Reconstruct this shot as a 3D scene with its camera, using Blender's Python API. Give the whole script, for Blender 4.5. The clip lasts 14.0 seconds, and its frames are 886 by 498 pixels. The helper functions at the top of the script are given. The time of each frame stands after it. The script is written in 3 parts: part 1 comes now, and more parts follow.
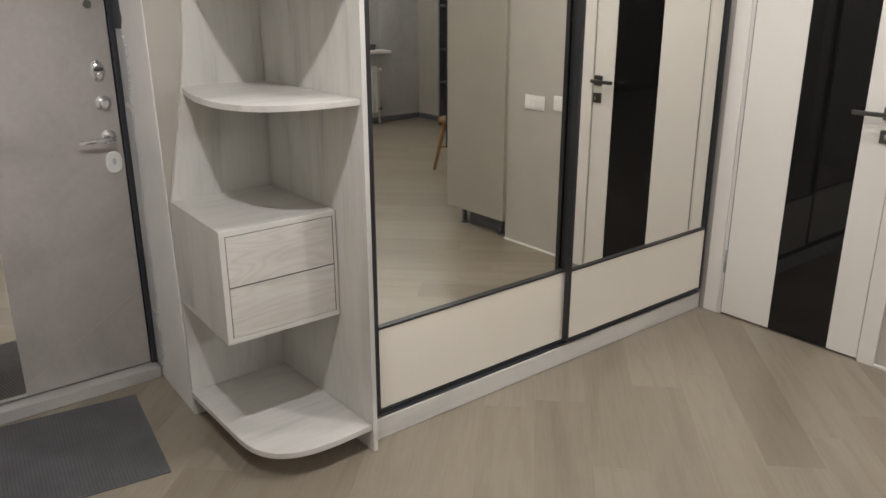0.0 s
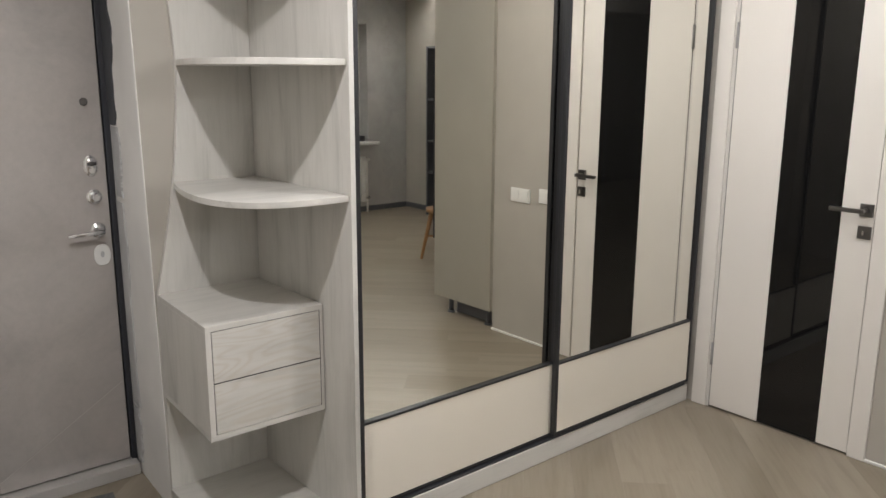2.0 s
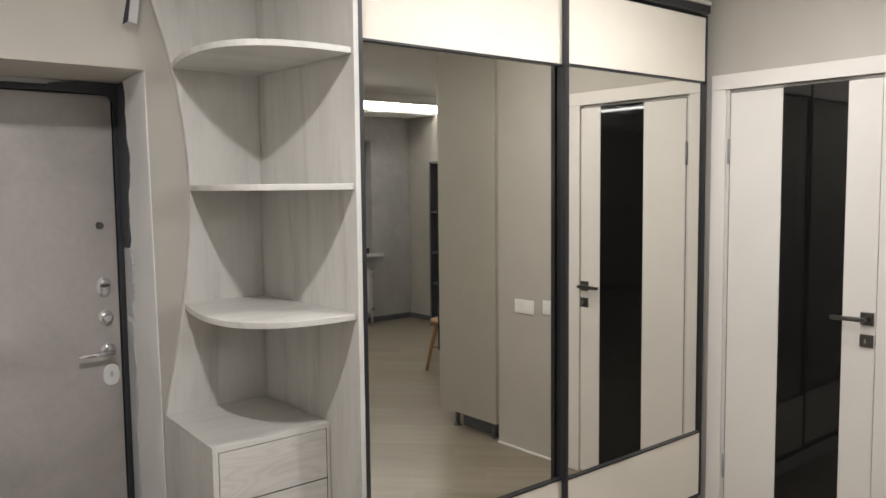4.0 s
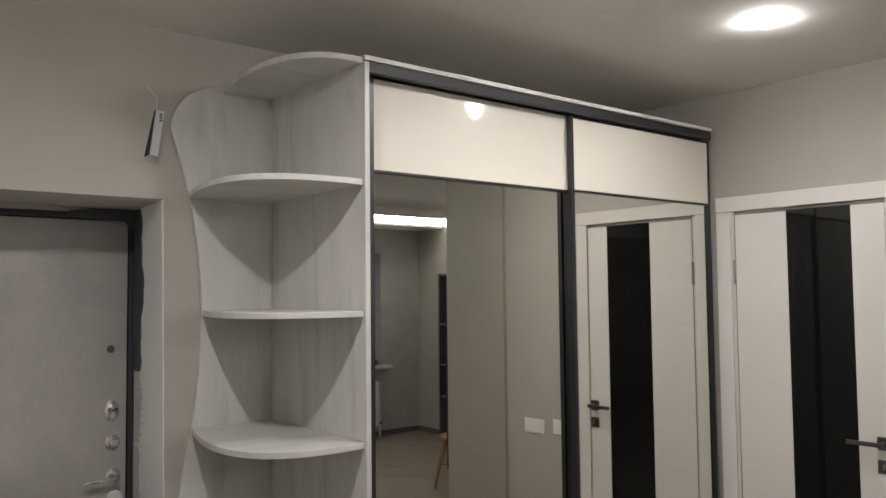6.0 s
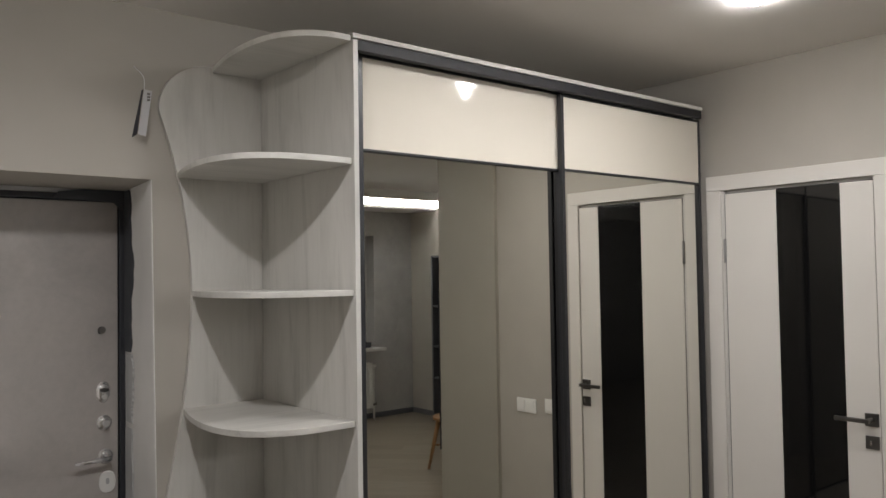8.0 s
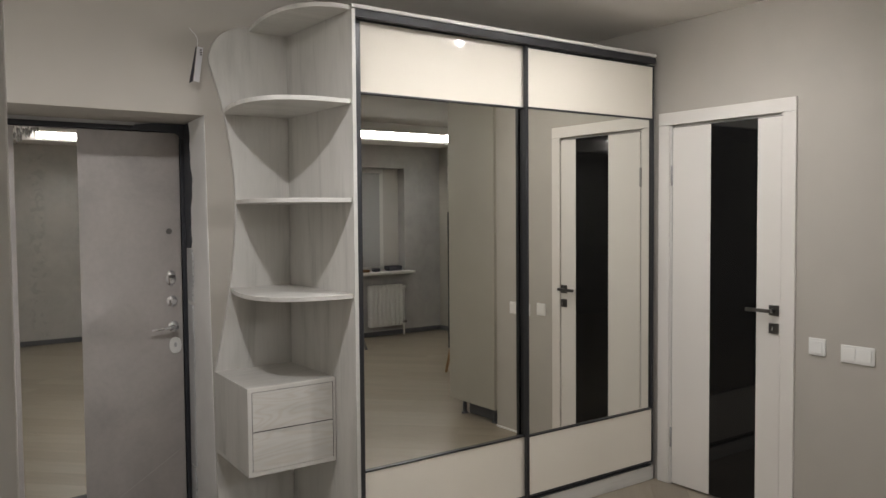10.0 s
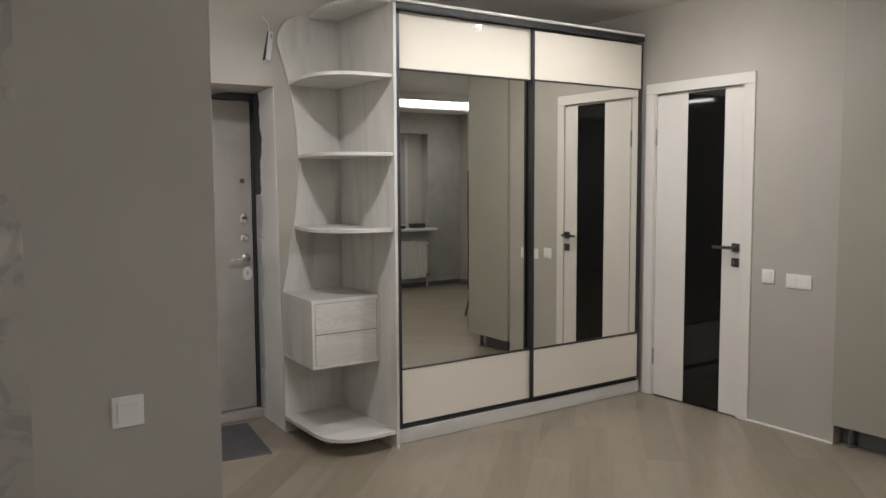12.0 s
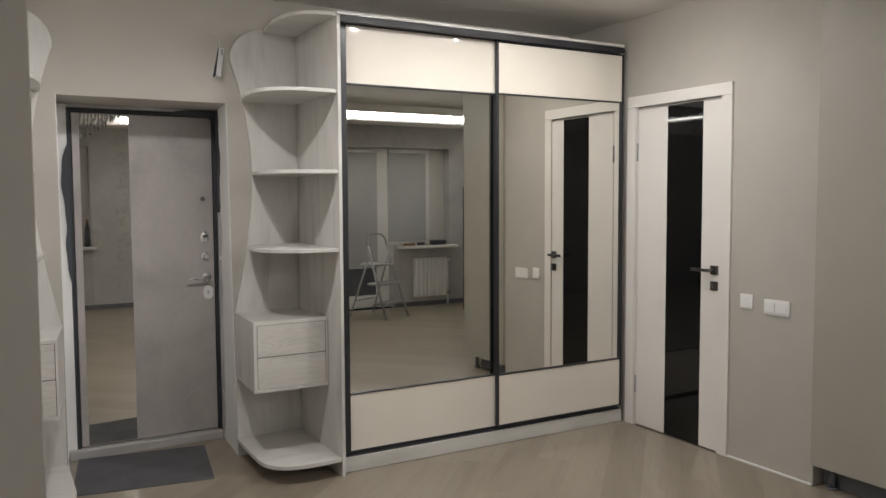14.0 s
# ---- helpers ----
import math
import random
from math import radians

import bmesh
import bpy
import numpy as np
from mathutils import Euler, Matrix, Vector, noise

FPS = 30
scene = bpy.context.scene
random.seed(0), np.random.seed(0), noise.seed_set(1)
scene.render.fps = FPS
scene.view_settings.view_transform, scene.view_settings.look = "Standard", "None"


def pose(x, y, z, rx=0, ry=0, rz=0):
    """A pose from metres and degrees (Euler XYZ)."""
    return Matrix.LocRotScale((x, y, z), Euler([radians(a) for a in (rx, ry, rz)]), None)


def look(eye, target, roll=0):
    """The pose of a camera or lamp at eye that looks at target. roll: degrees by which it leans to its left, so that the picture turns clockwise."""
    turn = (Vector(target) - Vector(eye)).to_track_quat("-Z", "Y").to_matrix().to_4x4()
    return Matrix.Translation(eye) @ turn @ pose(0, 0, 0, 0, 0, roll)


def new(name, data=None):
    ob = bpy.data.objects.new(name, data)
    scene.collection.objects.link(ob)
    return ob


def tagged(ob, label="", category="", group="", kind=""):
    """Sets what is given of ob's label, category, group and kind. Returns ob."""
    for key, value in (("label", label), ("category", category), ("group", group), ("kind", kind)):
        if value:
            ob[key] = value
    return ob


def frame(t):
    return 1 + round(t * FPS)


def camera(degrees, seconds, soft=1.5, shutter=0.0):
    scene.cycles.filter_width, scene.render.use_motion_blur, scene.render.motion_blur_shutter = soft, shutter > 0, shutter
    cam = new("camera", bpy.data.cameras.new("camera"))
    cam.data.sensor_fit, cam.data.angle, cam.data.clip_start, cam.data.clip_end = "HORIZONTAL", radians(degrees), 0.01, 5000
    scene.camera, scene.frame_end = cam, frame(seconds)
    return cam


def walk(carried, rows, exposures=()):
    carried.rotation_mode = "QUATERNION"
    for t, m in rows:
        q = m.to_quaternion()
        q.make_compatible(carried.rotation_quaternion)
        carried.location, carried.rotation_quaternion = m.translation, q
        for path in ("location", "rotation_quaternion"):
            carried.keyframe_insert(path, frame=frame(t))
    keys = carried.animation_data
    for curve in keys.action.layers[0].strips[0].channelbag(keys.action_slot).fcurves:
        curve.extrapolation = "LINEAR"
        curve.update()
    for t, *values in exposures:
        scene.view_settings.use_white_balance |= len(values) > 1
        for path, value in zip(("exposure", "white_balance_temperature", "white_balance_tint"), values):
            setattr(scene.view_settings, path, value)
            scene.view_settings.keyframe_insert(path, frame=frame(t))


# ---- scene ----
cam = camera(58.4, 14.0)
PATH = [
    (0, (-0.179, 0.081, 1.530), (1.010, 1.559, 0.894), -0.1),
    (0.5, (-0.176, 0.079, 1.542), (1.037, 1.553, 0.947), 0.4),
    (1, (-0.180, 0.081, 1.546), (1.046, 1.570, 1.016), 0.2),
    (1.5, (-0.180, 0.082, 1.544), (1.054, 1.576, 1.047), 0.3),
    (2, (-0.184, 0.076, 1.562), (1.066, 1.577, 1.134), 0.3),
    (2.5, (-0.188, 0.061, 1.574), (1.071, 1.576, 1.224), -0.1),
    (3, (-0.197, 0.054, 1.567), (1.058, 1.585, 1.282), -0.1),
    (3.2, (-0.202, 0.044, 1.573), (1.054, 1.579, 1.313), -0.2),
    (5.3, (-0.233, 0.038, 1.651), (1.028, 1.590, 1.648), -0.6),
    (5.5, (-0.231, 0.027, 1.662), (1.018, 1.588, 1.684), -0.5),
    (6, (-0.235, 0.020, 1.665), (1.021, 1.573, 1.772), -0.6),
    (6.5, (-0.235, 0.002, 1.673), (1.027, 1.547, 1.814), -0.9),
    (7, (-0.235, -0.007, 1.674), (1.027, 1.533, 1.856), -1.5),
    (7.5, (-0.233, -0.004, 1.665), (1.028, 1.541, 1.813), -1.4),
    (8, (-0.225, 0.011, 1.650), (1.043, 1.556, 1.715), -0.9),
    (8.5, (-0.247, 0.007, 1.624), (1.019, 1.555, 1.627), -1.2),
    (8.7, (-0.264, -0.027, 1.610), (1.045, 1.485, 1.567), -1.2),
    (10.8, (-0.787, -1.244, 1.523), (0.314, 0.423, 1.416), -0.2),
    (11, (-0.863, -1.288, 1.519), (0.241, 0.376, 1.401), -0.1),
    (11.5, (-1.006, -1.459, 1.455), (0.110, 0.193, 1.299), -0.2),
    (12, (-1.056, -1.550, 1.447), (0.070, 0.093, 1.280), -0.3),
    (12.5, (-1.041, -1.530, 1.437), (0.092, 0.112, 1.288), -0.3),
    (13, (-0.883, -1.569, 1.442), (0.143, 0.143, 1.305), -0.8),
    (13.4, (-0.640, -1.638, 1.465), (0.243, 0.151, 1.332), 2.9),
    (13.5, (-0.594, -1.662, 1.480), (0.302, 0.121, 1.341), 2.8),
    (13.7, (-0.460, -1.716, 1.447), (0.482, 0.043, 1.308), 1.1),
    (14, (-0.437, -1.729, 1.464), (0.551, 0.005, 1.334), -0.3),
]
walk(cam, [(t, look(eye, target, roll)) for t, eye, target, roll in PATH], exposures=[(0.0, -0.12), (1.5, -0.09), (3.0, -0.06), (5.3, -0.55), (6.5, -0.86), (7.5, -0.90), (8.7, -0.66), (10.8, -0.55), (12.0, -0.48), (14.0, -0.46)])

# ---- world and lights ----
world = bpy.data.worlds.new("night")
world.use_nodes = True
world.node_tree.nodes["Background"].inputs[0].default_value = (0.01, 0.012, 0.02, 1)
world.node_tree.nodes["Background"].inputs[1].default_value = 0.3
scene.world = world

CEIL = 2.58
SPOTS = [(0.14, 1.38), (1.58, 1.38), (2.30, 1.39)]
SPOT_WATTS = (49.0, 28.5, 14.5)
LED_POWER = 54.0
for (sx, sy), watts in zip(SPOTS, SPOT_WATTS):
    bulb = bpy.data.lights.new("spot_bulb", "SPOT")
    bulb.energy, bulb.shadow_soft_size, bulb.color = watts, 0.018, (0.995, 0.968, 0.972)
    bulb.spot_size, bulb.spot_blend = radians(177), 0.7
    new("spot_bulb", bulb).location = (sx, sy, CEIL - 0.052)


# ---- materials ----
def material(name, color, rough=0.5, metal=0.0):
    m = bpy.data.materials.new(name)
    m.use_nodes = True
    b = m.node_tree.nodes["Principled BSDF"]
    b.inputs["Base Color"].default_value = (*color, 1)
    b.inputs["Roughness"].default_value = rough
    b.inputs["Metallic"].default_value = metal
    return m


def node(m, kind, **values):
    n = m.node_tree.nodes.new(kind)
    for k, v in values.items():
        n.inputs[k].default_value = v
    return n


def link(m, a, b):
    m.node_tree.links.new(a, b)


def coords(m, scale):
    c = m.node_tree.nodes.new("ShaderNodeTexCoord")
    p = node(m, "ShaderNodeMapping", Scale=scale)
    link(m, c.outputs["Object"], p.inputs["Vector"])
    return p.outputs[0]


def ramp(m, fac, stops):
    r = m.node_tree.nodes.new("ShaderNodeValToRGB")
    while len(r.color_ramp.elements) < len(stops):
        r.color_ramp.elements.new(0.5)
    for e, (p, c) in zip(r.color_ramp.elements, stops):
        e.position, e.color = p, (*c, 1)
    link(m, fac, r.inputs[0])
    return r.outputs[0]


def mix(m, fac, a, b, blend="MIX"):
    n = m.node_tree.nodes.new("ShaderNodeMix")
    n.data_type, n.blend_type = "RGBA", blend
    for sock, v in ((n.inputs[0], fac), (n.inputs[6], a), (n.inputs[7], b)):
        if isinstance(v, (int, float)):
            sock.default_value = v
        elif isinstance(v, tuple):
            sock.default_value = (*v, 1)
        else:
            link(m, v, sock)
    return n.outputs[2]


def bump(m, fac, strength, distance=0.002):
    b = node(m, "ShaderNodeBump", Strength=strength, Distance=distance)
    link(m, fac, b.inputs["Height"])
    link(m, b.outputs[0], m.node_tree.nodes["Principled BSDF"].inputs["Normal"])


def noise_tex(m, vec, scale, detail=4.0, rough=0.55, distort=0.0):
    n = node(m, "ShaderNodeTexNoise", Scale=scale, Detail=detail, Roughness=rough, Distortion=distort)
    link(m, vec, n.inputs["Vector"])
    return n.outputs["Fac"]


def base(m, out):
    link(m, out, m.node_tree.nodes["Principled BSDF"].inputs["Base Color"])


def rough_from(m, fac, lo, hi):
    r = node(m, "ShaderNodeMapRange")
    r.inputs["To Min"].default_value, r.inputs["To Max"].default_value = lo, hi
    link(m, fac, r.inputs["Value"])
    link(m, r.outputs[0], m.node_tree.nodes["Principled BSDF"].inputs["Roughness"])


def paint(name, color, rough=0.75, spread=0.06, grain=260.0, strength=0.12):
    m = material(name, color, rough)
    v = coords(m, (1, 1, 1))
    big = noise_tex(m, v, 1.7, 3.0)
    lo = tuple(c * (1 - spread) for c in color)
    hi = tuple(min(1, c * (1 + spread)) for c in color)
    base(m, ramp(m, big, [(0.3, lo), (0.7, hi)]))
    bump(m, noise_tex(m, v, grain, 3.0), strength, 0.001)
    return m


def laminate(name, axis, warm=0.0):
    """White-washed wood laminate, its grain along the given axis; warm: share of brown heart grain."""
    m = material(name, (0.6, 0.58, 0.55), 0.42)
    cloud, wide, fine = [5.0] * 3, [13.0] * 3, [70.0] * 3
    cloud[axis], wide[axis], fine[axis] = 1.3, 1.1, 5.0
    c = noise_tex(m, coords(m, tuple(cloud)), 1.0, 4.0, 0.6, 0.5)
    a = noise_tex(m, coords(m, tuple(wide)), 1.0, 6.0, 0.65, 0.9)
    b = noise_tex(m, coords(m, tuple(fine)), 1.0, 4.0, 0.7, 0.5)
    light = ramp(m, c, [(0.30, (0.555, 0.545, 0.512)), (0.48, (0.65, 0.635, 0.60)), (0.70, (0.70, 0.682, 0.648))])
    streak = ramp(m, a, [(0.30, (0.66, 0.665, 0.66)), (0.43, (0.95, 0.95, 0.95)), (0.60, (1, 1, 1)), (0.76, (0.86, 0.86, 0.855))])
    grain = ramp(m, b, [(0.30, (0.80, 0.795, 0.785)), (0.50, (1, 1, 1))])
    out = mix(m, 0.30, mix(m, 0.55, light, streak, "MULTIPLY"), grain, "MULTIPLY")
    if warm:
        rings = [9.0] * 3
        rings[axis] = 1.4
        d = noise_tex(m, coords(m, tuple(rings)), 1.0, 2.0, 0.4, 0.6)
        lines = m.node_tree.nodes.new("ShaderNodeMath")
        lines.operation = "PINGPONG"
        lines.inputs[1].default_value = 0.035
        link(m, d, lines.inputs[0])
        line = ramp(m, lines.outputs[0], [(0.004, (0.80, 0.72, 0.62)), (0.022, (1, 1, 1))])
        out = mix(m, warm, out, line, "MULTIPLY")
    base(m, out)
    bump(m, b, 0.10, 0.0008)
    return m


def oak_plank():
    m = material("oak_plank", (0.3, 0.24, 0.17), 0.38)
    info = m.node_tree.nodes.new("ShaderNodeObjectInfo")
    c = m.node_tree.nodes.new("ShaderNodeTexCoord")
    add = m.node_tree.nodes.new("ShaderNodeVectorMath")
    add.operation = "MULTIPLY_ADD"
    add.inputs[1].default_value = (1, 1, 1)
    link(m, c.outputs["Object"], add.inputs[0])
    shift = m.node_tree.nodes.new("ShaderNodeVectorMath")
    shift.operation = "SCALE"
    shift.inputs[0].default_value = (17, 9, 5)
    link(m, info.outputs["Random"], shift.inputs["Scale"])
    link(m, shift.outputs[0], add.inputs[2])
    p = node(m, "ShaderNodeMapping", Scale=(0.9, 8, 1))
    link(m, add.outputs[0], p.inputs["Vector"])
    p2 = node(m, "ShaderNodeMapping", Scale=(5, 80, 1))
    link(m, add.outputs[0], p2.inputs["Vector"])
    a = noise_tex(m, p.outputs[0], 1.0, 5.0, 0.6, 0.8)
    b = noise_tex(m, p2.outputs[0], 1.0, 4.0, 0.6)
    tone = ramp(m, info.outputs["Random"], [(0.0, (0.262, 0.224, 0.172)), (0.35, (0.296, 0.254, 0.198)), (0.7, (0.325, 0.282, 0.222)), (1.0, (0.278, 0.239, 0.185))])
    streak = ramp(m, a, [(0.28, (0.76, 0.75, 0.73)), (0.47, (0.96, 0.955, 0.95)), (0.56, (1.0, 1.0, 1.0)), (0.74, (0.86, 0.85, 0.83))])
    fine = ramp(m, b, [(0.3, (0.90, 0.89, 0.88)), (0.55, (1, 1, 1))])
    base(m, mix(m, 0.8, mix(m, 0.9, tone, streak, "MULTIPLY"), fine, "MULTIPLY"))
    m.node_tree.nodes["Principled BSDF"].inputs["Coat Weight"].default_value = 0.12
    m.node_tree.nodes["Principled BSDF"].inputs["Coat Roughness"].default_value = 0.09
    rough_from(m, a, 0.28, 0.42)
    bump(m, b, 0.12, 0.0006)
    return m


GARLAND = -0.305             # shift that sets a garland at x = 1.10


def wallpaper(name, share, dim, shift, warm=0.0):
    """share: how strongly the garlands are printed. Grey wallpaper with upright garlands of pale blossoms and dark leaves."""
    m = material(name, (0.4, 0.4, 0.4), 0.6)
    v = coords(m, (1, 1, 1))
    a = noise_tex(m, v, 1.3, 5.0, 0.6, 0.6)
    b = noise_tex(m, v, 5.5, 4.0, 0.6, 0.5)
    ground = ramp(m, a, [(0.3, (0.42 * dim, (0.415 - 0.02 * warm) * dim, (0.41 - 0.055 * warm) * dim)), (0.7, (0.52 * dim, (0.51 - 0.022 * warm) * dim, (0.50 - 0.065 * warm) * dim))])
    ground = mix(m, 0.35, ground, ramp(m, b, [(0.35, (0.78, 0.76, 0.77)), (0.6, (1, 1, 1))]), "MULTIPLY")
    bend = m.node_tree.nodes.new("ShaderNodeVectorMath")
    bend.operation = "MULTIPLY_ADD"
    link(m, b.node.outputs["Color"], bend.inputs[0])
    bend.inputs[1].default_value = (0.16, 0.0, 0.16)
    link(m, v, bend.inputs[2])
    flat = node(m, "ShaderNodeMapping", Scale=(1.25, 0.0, 0.8))
    link(m, bend.outputs[0], flat.inputs["Vector"])
    cells = node(m, "ShaderNodeTexVoronoi", Scale=7.5)
    link(m, flat.outputs[0], cells.inputs["Vector"])
    garland = node(m, "ShaderNodeTexWave", Scale=0.593, Distortion=0.5)
    garland.bands_direction = "X"
    place = node(m, "ShaderNodeMapping", Location=(shift, 0, 0))
    link(m, v, place.inputs["Vector"])
    link(m, place.outputs[0], garland.inputs["Vector"])
    where = ramp(m, garland.outputs["Fac"], [(0.62, (0, 0, 0)), (0.90, (share, share, share))])
    leaf = noise_tex(m, bend.outputs[0], 9.0, 2.0, 0.5, 1.2)
    leaves = mix(m, ramp(m, leaf, [(0.53, (0, 0, 0)), (0.60, (0.75, 0.75, 0.75))]), ground, (0.24, 0.24, 0.235))
    petals = ramp(m, cells.outputs["Distance"], [(0.22, (0.85, 0.85, 0.85)), (0.36, (0, 0, 0))])
    both = mix(m, petals, leaves, (0.68, 0.65, 0.61))
    base(m, mix(m, where, ground, both))
    bump(m, b, 0.1, 0.001)
    return m


def concrete_film():
    m = material("concrete_film", (0.33, 0.31, 0.29), 0.5)
    v = coords(m, (1, 1, 1))
    a = noise_tex(m, v, 2.6, 6.0, 0.62, 0.6)
    b = noise_tex(m, v, 38.0, 5.0, 0.6)
    c = ramp(m, a, [(0.28, (0.370, 0.345, 0.330)), (0.5, (0.448, 0.418, 0.398)), (0.7, (0.498, 0.466, 0.444))])
    base(m, mix(m, 0.35, c, ramp(m, b, [(0.3, (0.84, 0.84, 0.84)), (0.6, (1, 1, 1))]), "MULTIPLY"))
    bump(m, b, 0.05, 0.0006)
    return m


def ribbed():
    m = material("mat_rubber", (0.09, 0.095, 0.105), 0.85)
    v = coords(m, (1, 1, 1))
    a = noise_tex(m, v, 6.0, 4.0)
    b = noise_tex(m, v, 420.0, 2.0)
    base(m, mix(m, 0.7, ramp(m, a, [(0.3, (0.110, 0.109, 0.116)), (0.7, (0.155, 0.153, 0.162))]), ramp(m, b, [(0.35, (0.6, 0.6, 0.6)), (0.65, (1, 1, 1))]), "MULTIPLY"))
    bump(m, b, 0.5, 0.002)
    return m


def glow(name, color, strength):
    m = material(name, (0.9, 0.9, 0.9), 0.4)
    b = m.node_tree.nodes["Principled BSDF"]
    b.inputs["Emission Color"].default_value = (*color, 1)
    b.inputs["Emission Strength"].default_value = strength
    return m


WALL = paint("greige_wall", (0.460, 0.433, 0.390), 0.8)
WALL_DARK = paint("greige_cabinet", (0.37, 0.348, 0.302), 0.5, 0.04, 180.0, 0.05)
CEILING = paint("ceiling_matte", (0.82, 0.795, 0.765), 0.85, 0.02, 300.0, 0.05)
PLASTER = paint("fresh_plaster", (0.86, 0.85, 0.835), 0.85, 0.10, 60.0, 0.3)
PUTTY = paint("grey_putty", (0.52, 0.525, 0.535), 0.8, 0.15, 45.0, 0.4)
FOAM = paint("dark_primer", (0.06, 0.065, 0.075), 0.7, 0.2, 40.0, 0.4)
WHITE = paint("white_enamel", (0.76, 0.73, 0.69), 0.38, 0.02, 90.0, 0.03)
JAMB = paint("grey_jamb", (0.64, 0.62, 0.59), 0.4, 0.02, 90.0, 0.03)
WHITE_PLASTIC = paint("white_plastic", (0.82, 0.82, 0.80), 0.35, 0.01, 90.0, 0.02)
WOOD_X, WOOD_Y, WOOD_Z = laminate("white_oak_x", 0), laminate("white_oak_y", 1), laminate("white_oak_z", 2)
WOOD_FRONT = laminate("whitewashed_front", 0, 0.30)
OAK = oak_plank()
SLAB = paint("screed", (0.18, 0.15, 0.11), 0.9)
PAPER = wallpaper("grey_wallpaper", 0.12, 1.08, GARLAND)
FLORAL_PALE = wallpaper("pale_floral_wallpaper", 0.30, 1.22, GARLAND)
FLORAL = wallpaper("floral_wallpaper", 0.55, 0.95, 0.060, 1.0)
CONCRETE = concrete_film()
RUBBER = ribbed()
CREAM = paint("cream_glass", (0.80, 0.75, 0.66), 0.07, 0.01, 30.0, 0.0)
CREAM.node_tree.nodes["Principled BSDF"].inputs["Coat Weight"].default_value = 0.4
MIRROR = material("mirror_silver", (0.82, 0.81, 0.76), 0.012, 1.0)
DARK = paint("anthracite_profile", (0.020, 0.0205, 0.024), 0.38, 0.1, 200.0, 0.04)
FASCIA = paint("anthracite_fascia", (0.020, 0.020, 0.024), 0.55, 0.1, 200.0, 0.04)
INLAY = paint("pale_inlay", (0.50, 0.475, 0.45), 0.5, 0.05)
STEEL_DARK = paint("anthracite_steel", (0.036, 0.038, 0.045), 0.5, 0.12, 120.0, 0.1)
BLACK_GLASS = material("black_glass", (0.007, 0.007, 0.0072), 0.03)
BLACK_GLASS.node_tree.nodes["Principled BSDF"].inputs["IOR"].default_value = 1.42
CHROME = material("chrome", (0.86, 0.86, 0.87), 0.17, 1.0)
GUNMETAL = material("gunmetal", (0.20, 0.195, 0.19), 0.28, 1.0)
SILL_METAL = paint("scuffed_threshold", (0.47, 0.455, 0.44), 0.45, 0.18, 14.0, 0.1)
HINGE = paint("satin_hinge", (0.30, 0.295, 0.29), 0.35, 0.05, 90.0, 0.05)
LADDER = paint("painted_ladder", (0.36, 0.36, 0.37), 0.4, 0.08, 90.0, 0.05)
BLIND = paint("grey_blind", (0.50, 0.50, 0.51), 0.9, 0.05, 300.0, 0.2)
DARK_FRONT = paint("dark_front", (0.13, 0.135, 0.15), 0.35, 0.08)
STOOL_WOOD = paint("stool_wood", (0.32, 0.17, 0.07), 0.45, 0.2, 60.0, 0.1)
CARD_WHITE = paint("white_card", (0.78, 0.78, 0.80), 0.6, 0.02)
CARD_DARK = paint("dark_card", (0.07, 0.07, 0.085), 0.5, 0.1)
CRYSTAL = material("crystal", (0.9, 0.9, 0.92), 0.05)
CRYSTAL.node_tree.nodes["Principled BSDF"].inputs["Transmission Weight"].default_value = 0.8
LED = glow("led_diffuser", (1.0, 0.985, 0.975), LED_POWER)
BULB = glow("spot_diffuser", (1.0, 0.97, 0.94), 360.0)

# ---- building helpers ----
ORIGIN = {}


def thing(name, at, label="", category="", group="", kind=""):
    ob = new(name)
    ob.empty_display_size = 0.05
    ob.location = at
    ORIGIN[ob.name] = Vector(at)
    return tagged(ob, label, category, group, kind)


def part(name, bm, mat, parent=None, label=""):
    """One mesh object from a bmesh in world metres, under a thing or a part."""
    o = ORIGIN[parent.name] if parent else Vector((0, 0, 0))
    bmesh.ops.recalc_face_normals(bm, faces=bm.faces)
    if parent:
        bmesh.ops.translate(bm, verts=bm.verts, vec=-o)
    me = bpy.data.meshes.new(name)
    bm.to_mesh(me)
    bm.free()
    me.materials.append(mat)
    ob = new(name, me)
    if parent:
        ob.parent = parent
    ORIGIN[ob.name] = o
    return tagged(ob, label)


def box(x0, x1, y0, y1, z0, z1, bevel=0.0, bm=None, seg=2):
    out = bm or bmesh.new()
    b = bmesh.new()
    bmesh.ops.create_cube(b, size=1, matrix=Matrix.Translation(((x0 + x1) / 2, (y0 + y1) / 2, (z0 + z1) / 2)) @ Matrix.Diagonal((abs(x1 - x0), abs(y1 - y0), abs(z1 - z0), 1)))
    if bevel:
        bmesh.ops.bevel(b, geom=b.edges[:], offset=bevel, segments=seg, affect="EDGES", profile=0.5)
    merge(out, b)
    return out


def merge(out, b):
    me = bpy.data.meshes.new("t")
    b.to_mesh(me)
    b.free()
    out.from_mesh(me)
    bpy.data.meshes.remove(me)


